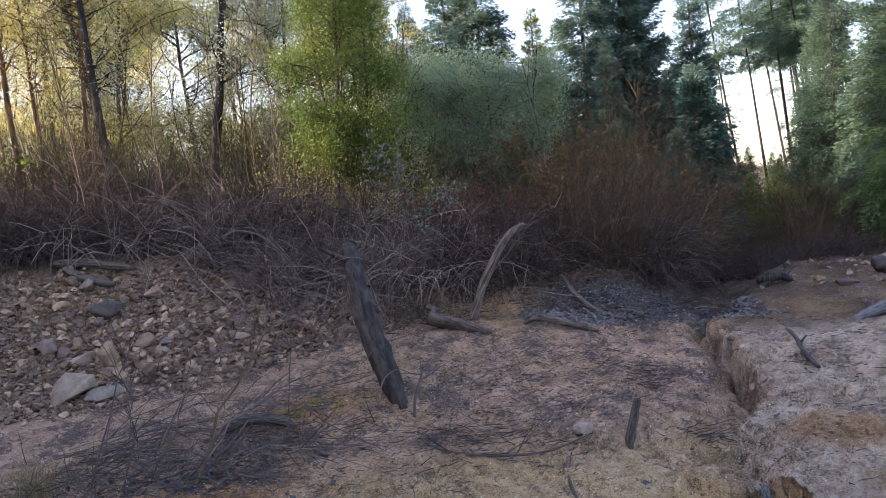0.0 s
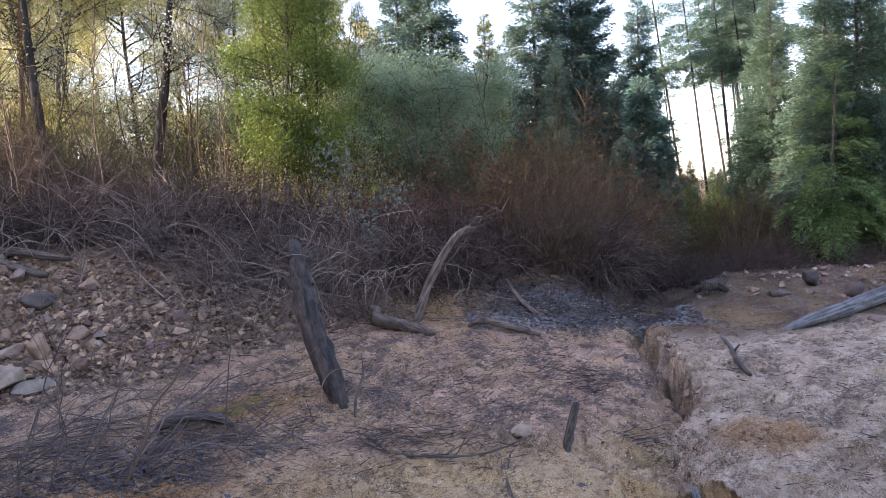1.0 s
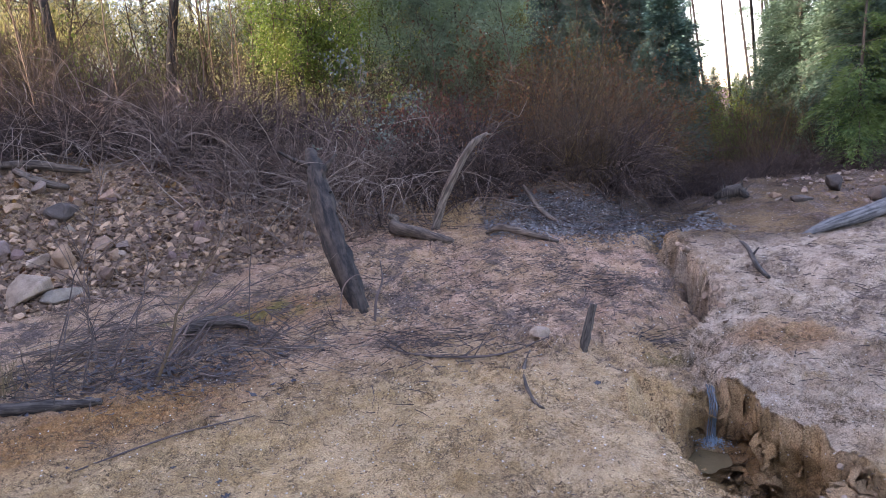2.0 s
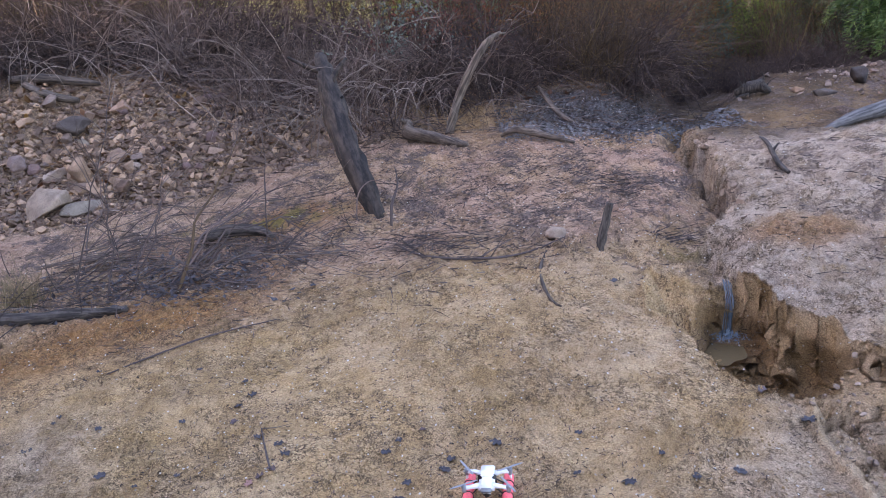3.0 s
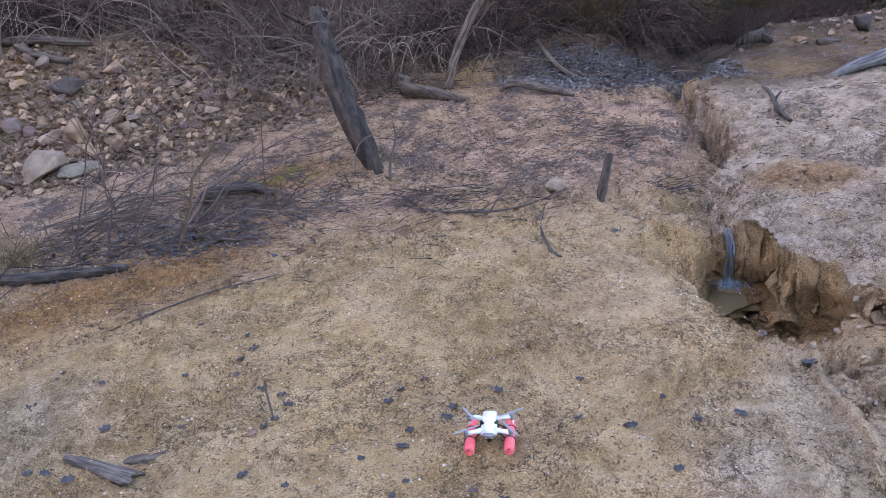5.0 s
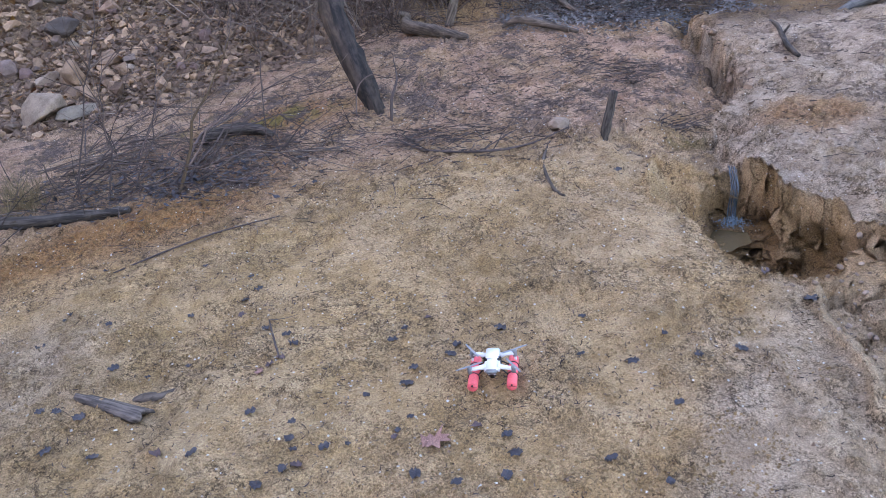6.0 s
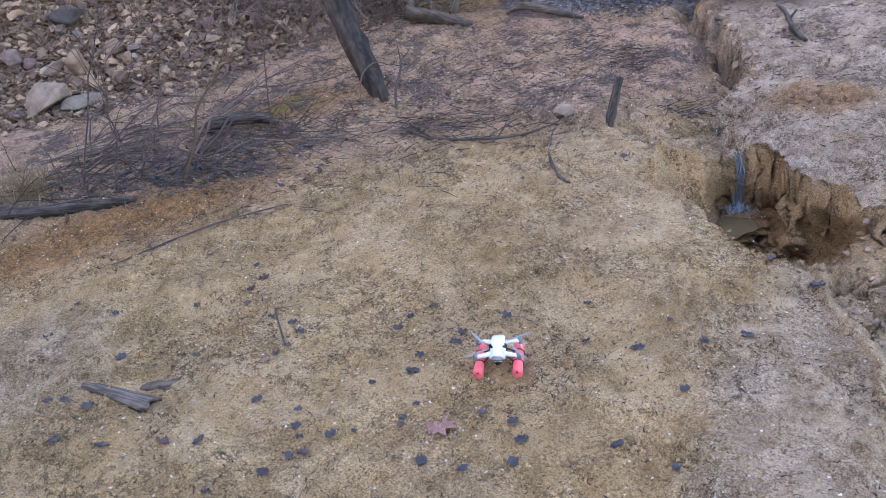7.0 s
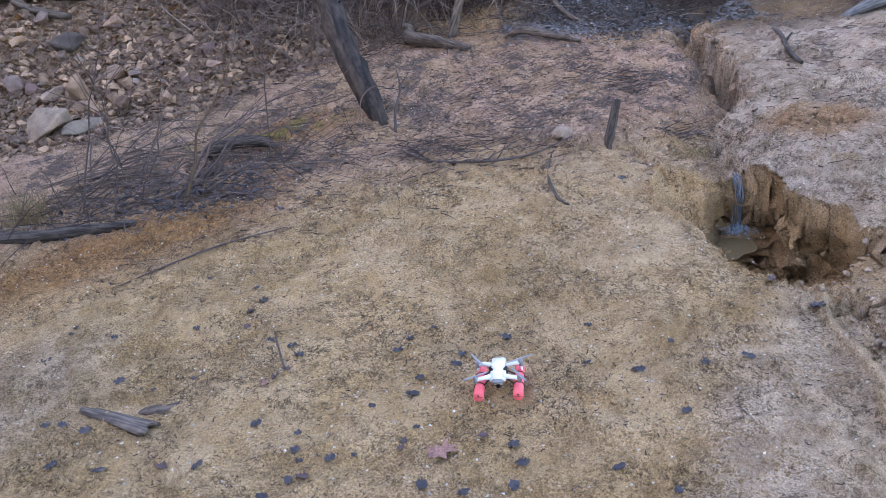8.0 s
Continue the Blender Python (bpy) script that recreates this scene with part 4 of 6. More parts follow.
scatter(poles, 44, 14, along_bank(-9.5, -0.6, 2.6, 5.2), (0.8, 1.3))
scatter(poles, 12, 15, along_bank(0.5, 5.0, 2.0, 4.0), (0.6, 1.0), fresh=False)

# ---- stones ----


def stone_mesh(name, seed, points=16, flat=0.7, bevel=0.06, material=None):
    """An angular broken stone about one metre across."""
    rng = random.Random(seed)
    bm = bmesh.new()
    for k in range(points):
        d = rand_dir(rng)
        bm.verts.new(Vector((d.x * 0.5, d.y * 0.5 * rng.uniform(0.7, 1.0), d.z * 0.5 * flat)) * rng.uniform(0.85, 1.1))
    hull = bmesh.ops.convex_hull(bm, input=bm.verts)
    loose = [v for v in bm.verts if not v.link_faces]
    bmesh.ops.delete(bm, geom=loose, context="VERTS")
    bmesh.ops.dissolve_limit(bm, angle_limit=radians(14), verts=bm.verts, edges=bm.edges)
    if bevel:
        bmesh.ops.bevel(bm, geom=bm.edges, offset=bevel * 0.5, segments=1, affect="EDGES", clamp_overlap=True)
    mesh = bpy.data.meshes.new(name)
    bm.to_mesh(mesh)
    bm.free()
    mesh.materials.append(material or ROCK)
    return mesh


BROWN_STONES = [stone_mesh("stone", 100 + k, 8 + k % 5, 0.55 + 0.07 * (k % 4), 0.03) for k in range(8)]
DARK_STONES = [stone_mesh("stone", 130 + k, 16, 0.7, 0.07, ROCK_DARK) for k in range(2)]
OCHRE_STONES = [stone_mesh("stone", 170 + k, 9, 0.6, 0.035, ROCK_OCHRE) for k in range(4)]
PURPLE_STONES = [stone_mesh("stone", 180 + k, 18, 0.7, 0.07, ROCK_PURPLE) for k in range(2)]
GREY_STONES = [stone_mesh("stone", 120 + k, 16, 0.6 + 0.1 * (k % 3), 0.07, ROCK_GREY) for k in range(5)]


def stone(mesh, x, y, size, turn=(0, 0, 0), label="angular brown stone lying in the rubble", group="stones in the rubble", sunk=0.25, squash=1.0):
    ob = new("stone", mesh)
    ob.matrix_basis = pose(x, y, lay(x, y) + size * (0.35 - sunk) * squash, *turn) @ Matrix.Diagonal((size, size * 0.85, size * squash, 1))
    return tagged(ob, label, "stone", group)


BLOCK_LOOKS = {"pale": (ROCK_PALE, "large pale sandstone block on the rubble slope"), "green": (ROCK_GREEN, "flat greenish grey slab among the rubble"), "ochre": (ROCK_OCHRE, "tan block with sharp edges on the rubble slope"),
               "dark": (ROCK_DARK, "dark brown boulder on the rubble slope"), "purple": (ROCK_PURPLE, "reddish purple rounded stone in the rubble"), "grey": (ROCK_GREY, "grey weathered block on the rubble slope"), "brown": (ROCK, "brown angular block on the rubble slope")}
BLOCKS = [("pale", -3.68, 7.1, 0.46, 1.0, 12), ("green", -3.36, 7.15, 0.38, 0.55, 30), ("ochre", -3.5, 7.62, 0.31, 1.1, 55), ("dark", -3.8, 8.36, 0.38, 0.75, 20), ("purple", -4.23, 7.83, 0.25, 1.0, 75), ("purple", -4.05, 7.8, 0.19, 0.9, 140),
          ("brown", -3.05, 7.55, 0.31, 0.6, 100), ("grey", -3.76, 7.64, 0.25, 1.1, 200), ("brown", -3.2, 7.88, 0.27, 0.8, 33), ("brown", -3.38, 8.66, 0.27, 0.85, 160), ("grey", -4.25, 8.9, 0.22, 1.0, 240), ("ochre", -2.73, 8.52, 0.19, 0.9, 310),
          ("grey", -3.84, 8.24, 0.18, 0.9, 81), ("green", -3.62, 8.12, 0.14, 0.9, 17), ("brown", -3.7, 8.53, 0.17, 1.0, 290), ("grey", -3.04, 7.92, 0.17, 0.7, 64), ("grey", -3.02, 7.8, 0.17, 0.7, 222), ("ochre", -2.81, 7.7, 0.17, 0.6, 140),
          ("purple", -2.31, 8.22, 0.16, 1.1, 12), ("ochre", -2.5, 8.17, 0.14, 0.9, 66), ("brown", -2.2, 8.36, 0.16, 0.8, 180), ("grey", -2.86, 8.74, 0.21, 0.5, 96), ("brown", -2.59, 8.98, 0.17, 0.8, 44), ("pale", -3.93, 7.0, 0.2, 0.5, 300), ("brown", -4.39, 8.5, 0.2, 0.7, 205), ("brown", -2.09, 8.86, 0.18, 0.8, 15)]
for k, (look_of, x, y, size, squash, turn) in enumerate(BLOCKS):
    material, words = BLOCK_LOOKS[look_of]
    rng = random.Random(k + 400)
    shape = stone_mesh("stone", 400 + k, 22 if look_of in ("purple", "dark") else 13, 0.78, 0.09 if look_of in ("purple", "dark") else 0.045, material)
    stone(shape, x, y, size * 1.12, (rng.uniform(-18, 18), rng.uniform(-18, 18), turn), words, "blocks on the rubble slope", 0.12, squash)

rng = random.Random(5)
for k in range(280):
    x = rng.uniform(-5.6, -0.7)
    foot = float(np.interp(x, FOOT_X, FOOT_Y))
    y = foot + rng.uniform(-0.15, 2.6) * (0.3 + 0.7 * rng.random())
    stone(rng.choice(BROWN_STONES * 2 + GREY_STONES[:2] + OCHRE_STONES + PURPLE_STONES), x, y, 0.08 + 0.14 * rng.random() ** 1.6, (rng.uniform(-40, 40), rng.uniform(-40, 40), rng.uniform(0, 360)))


def pieces(name, label, category, meshes, count, seed, where, sizes, material, sunk=0.3, kind="stuff"):
    """Many small stones joined into one object."""
    rng = random.Random(seed)
    shapes = []
    for me in meshes:
        co = np.empty(len(me.vertices) * 3)
        me.vertices.foreach_get("co", co)
        shapes.append((co.reshape(-1, 3), [tuple(p.vertices) for p in me.polygons]))
    spots = [where(rng) for k in range(count)]
    heights = land(np.array([s[0] for s in spots]), np.array([s[1] for s in spots]))[0]
    verts, faces, base = [], [], 0
    for (x, y), z in zip(spots, heights):
        co, polys = rng.choice(shapes)
        size = sizes[0] + (sizes[1] - sizes[0]) * rng.random() ** 2
        turn = np.array(Euler((rng.uniform(-0.7, 0.7), rng.uniform(-0.7, 0.7), rng.uniform(0, 6.28))).to_matrix())
        verts.append(co @ turn.T * size + np.array([x, y, z + size * (0.35 - sunk)]))
        faces += [tuple(i + base for i in p) for p in polys]
        base += len(co)
    mesh = bpy.data.meshes.new(name)
    mesh.from_pydata(np.concatenate(verts), [], faces)
    mesh.materials.append(material)
    return tagged(new(name, mesh), label, category, kind=kind)


LUMPS = [stone_mesh("clod", 160 + k, 26, 0.75, 0.0) for k in range(4)]
CHIPS = [stone_mesh("chip", 140 + k, 8, 0.6, 0.0) for k in range(6)]


def on_slope(rng):
    x = rng.uniform(-6.0, -0.5)
    return x, float(np.interp(x, FOOT_X, FOOT_Y)) + rng.uniform(-0.35, 2.9) * (0.3 + 0.7 * rng.random())


def on_far_side(rng):
    return rng.gauss(6.0, 0.7), rng.gauss(9.8, 0.6)


def on_sand(rng):
    return rng.gauss(-0.1, 1.3), rng.uniform(1.5, 6.5)


def on_bed(rng):
    y = rng.uniform(5.0, 9.5)
    return float(np.interp(y, CHANNEL_Y, CHANNEL_X)) + rng.gauss(0, 0.3), y


def by_gully(rng):
    y = rng.uniform(1.6, 3.45)
    return 1.86 + rng.gauss(0.0, 0.16), y


pieces("rubble", "loose brown rubble covering the slope", "rubble", BROWN_STONES, 8000, 1, on_slope, (0.035, 0.13), ROCK, 0.18)
pieces("rubble", "small ochre gravel between the stones of the slope", "rubble", CHIPS, 4200, 11, on_slope, (0.02, 0.07), ROCK_OCHRE, 0.15)
pieces("rubble", "grey chips between the stones of the slope", "rubble", CHIPS, 2600, 12, on_slope, (0.03, 0.09), ROCK_GREY, 0.15)
pieces("rubble", "grey stones strewn below the far bank", "rubble", GREY_STONES, 420, 2, on_far_side, (0.03, 0.13), ROCK_GREY)
pieces("pebbles", "tiny pale pebbles scattered on the sand", "pebble", CHIPS, 2600, 3, on_sand, (0.006, 0.02), PEBBLE, 0.2)
pieces("pebbles", "small brown pebbles scattered on the sand", "pebble", CHIPS, 1800, 4, on_sand, (0.006, 0.022), ROCK, 0.2)


def in_clusters(rng):
    while True:
        x, y = rng.gauss(-0.1, 1.15), 1.7 + 3.2 * rng.random() ** 1.3
        if noise.noise(Vector((x * 2.2, y * 2.2, 9))) + 0.6 * noise.noise(Vector((x * 7, y * 7, 2))) > rng.uniform(-0.1, 0.45):
            return x, y


pieces("crumbs", "crumbs of damp sand lying in clusters", "sand", CHIPS, 15000, 14, in_clusters, (0.005, 0.022), SAND_CRUMB, 0.25)
pieces("pebbles", "stones along the stream bed", "pebble", CHIPS, 260, 6, on_bed, (0.01, 0.05), ROCK, 0.2)


def on_cliff(rng):
    y = rng.uniform(5.5, 7.6)
    return float(np.interp(y, CHANNEL_Y, CHANNEL_X)) + rng.gauss(0.03, 0.05), y


pieces("clods", "blocks of grey clay broken off along the stream", "earth", LUMPS, 40, 8, on_cliff, (0.04, 0.12), CLAY, 0.6)
pieces("clods", "crumbled clods of earth in the gully", "earth", LUMPS, 240, 7, by_gully, (0.012, 0.042), CLOD, 0.4)
stone(stone_mesh("stone", 150, 70, 0.7, 0.03, ROCK_PALE), 0.89, 5.4, 0.21, (5, 8, 40), "rounded pale stone half sunk in the sand", "", 0.2, 0.7)
stone(DARK_STONES[0], 5.6, 8.9, 0.44, (20, 30, 70), "large grey boulder at the foot of the far bank", "", 0.15, 0.8)
stone(DARK_STONES[1], 5.42, 9.5, 0.34, (10, 20, 20), "grey boulder at the foot of the far bank", "", 0.1, 1.0)
stone(GREY_STONES[4], 5.0, 7.5, 0.26, (0, 10, 20), "flat grey stone on the pale mound", "", 0.2, 0.6)
stone(DARK_STONES[0], 4.78, 9.1, 0.42, (5, 8, 20), "dark flat slab sunk in the brown earth", "", 0.3, 0.45)
stone(OCHRE_STONES[1], 4.67, 9.55, 0.2, (0, 10, 120), "yellowish stone by the stream", "", 0.1, 0.9)
stone(BROWN_STONES[1], 2.33, 5.55, 0.10, (0, 10, 20), "ochre stone lying in the stream bed", "", 0.1, 0.7)

# ---- dead wood ----


def limb(name, label, category, material, points, radii, sides=10, rough=0.14, seed=0, stubs=(), drop=True):
    """A piece of dead wood along a line: knobbly, with broken ends and stubs."""
    rng = random.Random(seed)
    line = [Vector(p) for p in points]
    fine, rad = [], []
    for k in range(len(line) - 1):
        for j in range(4):
            t = j / 4
            a, b, c, d = line[max(k - 1, 0)], line[k], line[k + 1], line[min(k + 2, len(line) - 1)]
            fine.append(0.5 * ((2 * b) + (c - a) * t + (2 * a - 5 * b + 4 * c - d) * t * t + (3 * b - a - 3 * c + d) * t ** 3))
            rad.append(radii[k] + (radii[k + 1] - radii[k]) * t)
    fine.append(line[-1])
    rad.append(radii[-1])
    base = fine[0].copy()
    wood = Tangle()
    wood.tube([p - base for p in fine], rad, sides, True)
    for i in range(len(wood.verts)):
        k = i // sides
        mid = fine[min(k, len(fine) - 1)] - base
        off = wood.verts[i] - mid
        groove = 1 + rough * math.sin(3 * (i % sides) + seed) * 0.5 + rng.uniform(-rough, rough) * 0.6
        wood.verts[i] = mid + off * groove
    for t, way, long, r in stubs:
        s = min(int(t * (len(fine) - 1)), len(fine) - 2)
        pts = wander(rng, fine[s] - base, Vector(way), long, 4, 0.18)
        wood.tube(pts, taper(r, r * 0.35, 5), 6, True)
    turn = (fine[-1] - fine[0]).to_track_quat("Z", "Y")
    back = turn.inverted()
    wood.verts = [back @ v for v in wood.verts]
    ob = part(name, wood.data(), material, smooth=True)
    ob.matrix_basis = Matrix.Translation(base) @ turn.to_matrix().to_4x4()
    return tagged(ob, label, category)


def on_ground(points, over=0.0):
    return [(x, y, lay(x, y) + over) for x, y in points]


def raised(points):
    return [(x, y, z + float(lift(y))) for x, y, z in points]


limb("fallen_log", "wet dark dead trunk leaning up into the brush", "log", TRUNK_WET,
     [(-0.47, 6.16, 0.44), (-0.59, 6.4, 0.74), (-0.74, 6.8, 1.06), (-0.85, 7.2, 1.36), (-0.93, 7.55, 1.62), (-1.0, 7.85, 1.78)], [0.06, 0.088, 0.102, 0.095, 0.076, 0.05], 16, 0.30, 3,
     [(0.72, (0.5, 0.2, 0.8), 0.34, 0.045), (0.8, (-0.7, 0.1, 0.5), 0.4, 0.04), (0.6, (0.6, 0, 0.3), 0.12, 0.03), (0.35, (-0.8, -0.2, 0.2), 0.1, 0.025)])
limb("snag", "pale weathered dead stem standing slanted", "log", SNAG,
     [(0.19, 8.58, 0.60), (0.33, 8.5, 1.06), (0.485, 8.45, 1.38), (0.63, 8.4, 1.62), (0.75, 8.37, 1.755), (0.88, 8.35, 1.83)], [0.052, 0.046, 0.043, 0.040, 0.034, 0.014], 10, 0.16, 5,
     [(0.98, (0.5, 0, 0.1), 0.08, 0.012), (0.6, (-0.4, 0, 0.6), 0.07, 0.02)])
limb("fallen_log", "dark weathered log with an upturned root end", "log", DRIFT,
     [(-0.19, 8.4, 0.98), (-0.20, 8.32, lay(-0.2, 8.32) + 0.09), (0.03, 8.12, lay(0.03, 8.12) + 0.06), (0.22, 8.0, lay(0.22, 8.0) + 0.04), (0.40, 7.88, lay(0.40, 7.88) + 0.01)],
     [0.035, 0.075, 0.062, 0.05, 0.03], 10, 0.22, 8, [(0.1, (-0.6, -0.3, 0.3), 0.12, 0.05)])
limb("fallen_branch", "curved dark branch arched over the sand", "branch", DRIFT,
     [(0.78, 8.1, lay(0.78, 8.1) + 0.03), (0.92, 8.0, lay(0.92, 8.0) + 0.09), (1.08, 7.9, lay(1.08, 7.9) + 0.10), (1.26, 7.8, lay(1.26, 7.8) + 0.05), (1.47, 7.6, lay(1.47, 7.6) + 0.01)],
     [0.016, 0.038, 0.042, 0.034, 0.016], 8, 0.2, 9)
limb("old_post", "short black rotten post stuck in the sand", "post", POST_WOOD, raised([(1.13, 5.08, -0.05), (1.16, 5.09, 0.09), (1.20, 5.11, 0.22), (1.235, 5.12, 0.345)]), [0.03, 0.032, 0.031, 0.024], 9, 0.3, 2,
     [(0.9, (0.1, 0, 1), 0.06, 0.014), (0.9, (-0.1, 0.05, 1), 0.04, 0.012)])
limb("fallen_log", "long grey log lying across the pale mound", "log", LOG_GREY, [(3.9, 7.4, lay(3.9, 7.4) - 0.02), (4.35, 7.65, lay(4.35, 7.65) + 0.05), (4.8, 7.9, lay(4.8, 7.9) + 0.07), (5.4, 8.25, lay(5.4, 8.25) + 0.1), (6.6, 8.9, lay(6.6, 8.9) + 0.12)],
     [0.02, 0.065, 0.08, 0.09, 0.10], 12, 0.08, 6)
limb("stick", "dark broken stick lying on the pale mound", "stick", POST_WOOD, on_ground([(3.1, 7.0), (3.02, 6.65), (2.95, 6.3), (2.84, 5.85)], 0.03), [0.012, 0.02, 0.023, 0.016], 7, 0.25, 7, [(0.5, (0.3, 0, 0.5), 0.1, 0.015)])
limb("stick", "curved brown stick lying on the sand", "stick", DRIFT, on_ground([(0.77, 5.1), (0.69, 4.88), (0.66, 4.6), (0.68, 4.37), (0.72, 4.25)], 0.008), [0.006, 0.013, 0.013, 0.012, 0.006], 6, 0.2, 3)
limb("branch", "thick dead branch lying on top of the rubble", "branch", DRIFT, on_ground([(-5.0, 9.6), (-4.55, 9.5), (-4.2, 9.45), (-3.85, 9.4)], 0.1), [0.05, 0.06, 0.05, 0.025], 8, 0.15, 4, [(0.6, (0.3, 0, 0.6), 0.25, 0.02)])
limb("branch", "short dead branch lying on the rubble", "branch", DRIFT, on_ground([(-4.6, 9.1), (-4.3, 9.0), (-3.95, 8.95)], 0.08), [0.04, 0.05, 0.03], 8, 0.15, 5)
limb("branch", "pale broken branch lying under the brush", "branch", DRIFT, [(1.33, 8.95, lay(1.33, 8.95) + 0.16), (1.5, 8.65, lay(1.5, 8.65) + 0.06), (1.70, 8.35, lay(1.70, 8.35) + 0.02)], [0.02, 0.03, 0.02], 7, 0.2, 6)
limb("fallen_log", "black rotten root lying under the dead bush", "log", POST_WOOD, on_ground([(-3.6, 5.02), (-3.05, 4.86), (-2.55, 4.78), (-2.1, 4.76)], 0.03), [0.04, 0.05, 0.045, 0.02], 9, 0.4, 31)
limb("branch", "thick dead branch buried in the bush", "branch", POST_WOOD, on_ground([(-1.9, 5.95), (-1.7, 6.0), (-1.45, 5.95), (-1.3, 5.85)], 0.06), [0.03, 0.05, 0.045, 0.02], 8, 0.2, 11)
limb("twig", "long thin twig lying on the sand", "twig", TWIG_DARK, on_ground([(-0.31, 5.45), (-0.09, 5.2), (0.28, 5.08), (0.6, 5.1), (0.94, 5.28)], 0.012), [0.005, 0.009, 0.010, 0.008, 0.003], 5, 0.2, 12,
     [(0.5, (0.7, 0.9, 0.1), 0.4, 0.006), (0.6, (0.5, 0.9, 0.12), 0.5, 0.005), (0.3, (-0.6, 0.5, 0.2), 0.3, 0.005)])
limb("twig", "thin dead sapling standing in the sand", "twig", TWIG_DARK, raised([(-0.36, 5.95, 0.05), (-0.34, 6.0, 0.22), (-0.28, 6.08, 0.36), (-0.29, 6.16, 0.5)]), [0.013, 0.012, 0.009, 0.003], 5, 0.2, 13,
     [(0.6, (0.9, 0.2, 0.3), 0.35, 0.004), (0.7, (-0.9, 0.2, 0.1), 0.25, 0.004), (0.8, (0.7, 0.4, 0.5), 0.25, 0.003)])
limb("twig", "short dark twig lying on the sand", "twig", TWIG_DARK, on_ground([(-0.92, 3.22), (-0.87, 3.05), (-0.82, 2.89)], 0.006), [0.003, 0.005, 0.004], 5, 0.2, 14, [(0.1, (0.9, -0.3, 0), 0.17, 0.003)])
limb("twig", "thin dark twig lying on the wet sand", "twig", TWIG_DARK, on_ground([(-1.95, 3.9), (-1.7, 4.1), (-1.4, 4.25), (-1.05, 4.45)], 0.008), [0.004, 0.006, 0.006, 0.003], 5, 0.2, 15)
limb("twig", "thin dead twig lying beside the trunk", "twig", TWIG_GREY, raised([(-0.65, 6.1, 0.08), (-0.62, 6.22, 0.28), (-0.5, 6.3, 0.36), (-0.35, 6.25, 0.32)]), [0.005, 0.006, 0.005, 0.003], 5, 0.1, 16)

# a torn-out root lying by the stream
root = thing("root_wad", "black torn-out root lying beside the stream bed", "root", m=pose(4.2, 9.8, lay(4.2, 9.8)) @ Matrix.Diagonal((0.6, 0.6, 0.75, 1)))
rng = random.Random(91)
core, feelers = Tangle(), Tangle()
core.tube([Vector((-0.35, 0.1, 0.06)), Vector((-0.1, 0.0, 0.14)), Vector((0.15, -0.05, 0.17)), Vector((0.34, -0.1, 0.05))], [0.05, 0.11, 0.12, 0.04], 9, True)
for k in range(26):
    feelers.tube(wander(rng, Vector((rng.uniform(-0.25, 0.3), rng.uniform(-0.08, 0.08), rng.uniform(0.05, 0.2))), rand_dir(rng) + Vector((0, -0.3, 0.3)), rng.uniform(0.15, 0.5), 5, 0.3, 0.12), taper(0.02, 0.003, 6), 5)
part("stump", core.data(), POST_WOOD, root, smooth=True)
tagged(part("root_hair", feelers.data(), POST_WOOD, root), kind="stuff")

old_board = thing("broken_board", "grey weathered piece of broken board on the sand", "wood", m=pose(-1.5, 2.64, lay(-1.5, 2.64) + 0.012, 4, 0, -31))
bm = bmesh.new()
bmesh.ops.create_grid(bm, x_segments=14, y_segments=5, size=0.5)
rng = random.Random(8)
for v in bm.verts:
    t = v.co.x + 0.5
    ragged = 0.05 * math.sin(40 * v.co.y) + rng.uniform(-0.03, 0.03) if t > 0.95 else 0
    v.co = Vector(((v.co.x + ragged) * 0.42, v.co.y * (0.045 + 0.045 * t), 0.012 * math.cos(3 * v.co.y) + 0.004 * math.sin(37 * v.co.y) + rng.uniform(-0.001, 0.001)))
solid = bmesh.ops.extrude_face_region(bm, geom=bm.faces[:])
for v in [g for g in solid["geom"] if isinstance(g, bmesh.types.BMVert)]:
    v.co.z -= 0.018
bmesh.ops.recalc_face_normals(bm, faces=bm.faces[:])
BOARD = wood_material("grey_board", (0.05, 0.042, 0.038), (0.20, 0.165, 0.145), (0.05, 1, 1), 90)
part("plank", bm, BOARD, old_board, smooth=True)
limb("bark_strip", "dark strip of bark curled on the sand", "wood", DRIFT, raised([(-1.44, 2.70, 0.005), (-1.36, 2.69, 0.02), (-1.30, 2.69, 0.015), (-1.24, 2.75, 0.01)]), [0.01, 0.026, 0.02, 0.008], 7, 0.3, 21)

# ---- the dead bush lying on the near bank ----


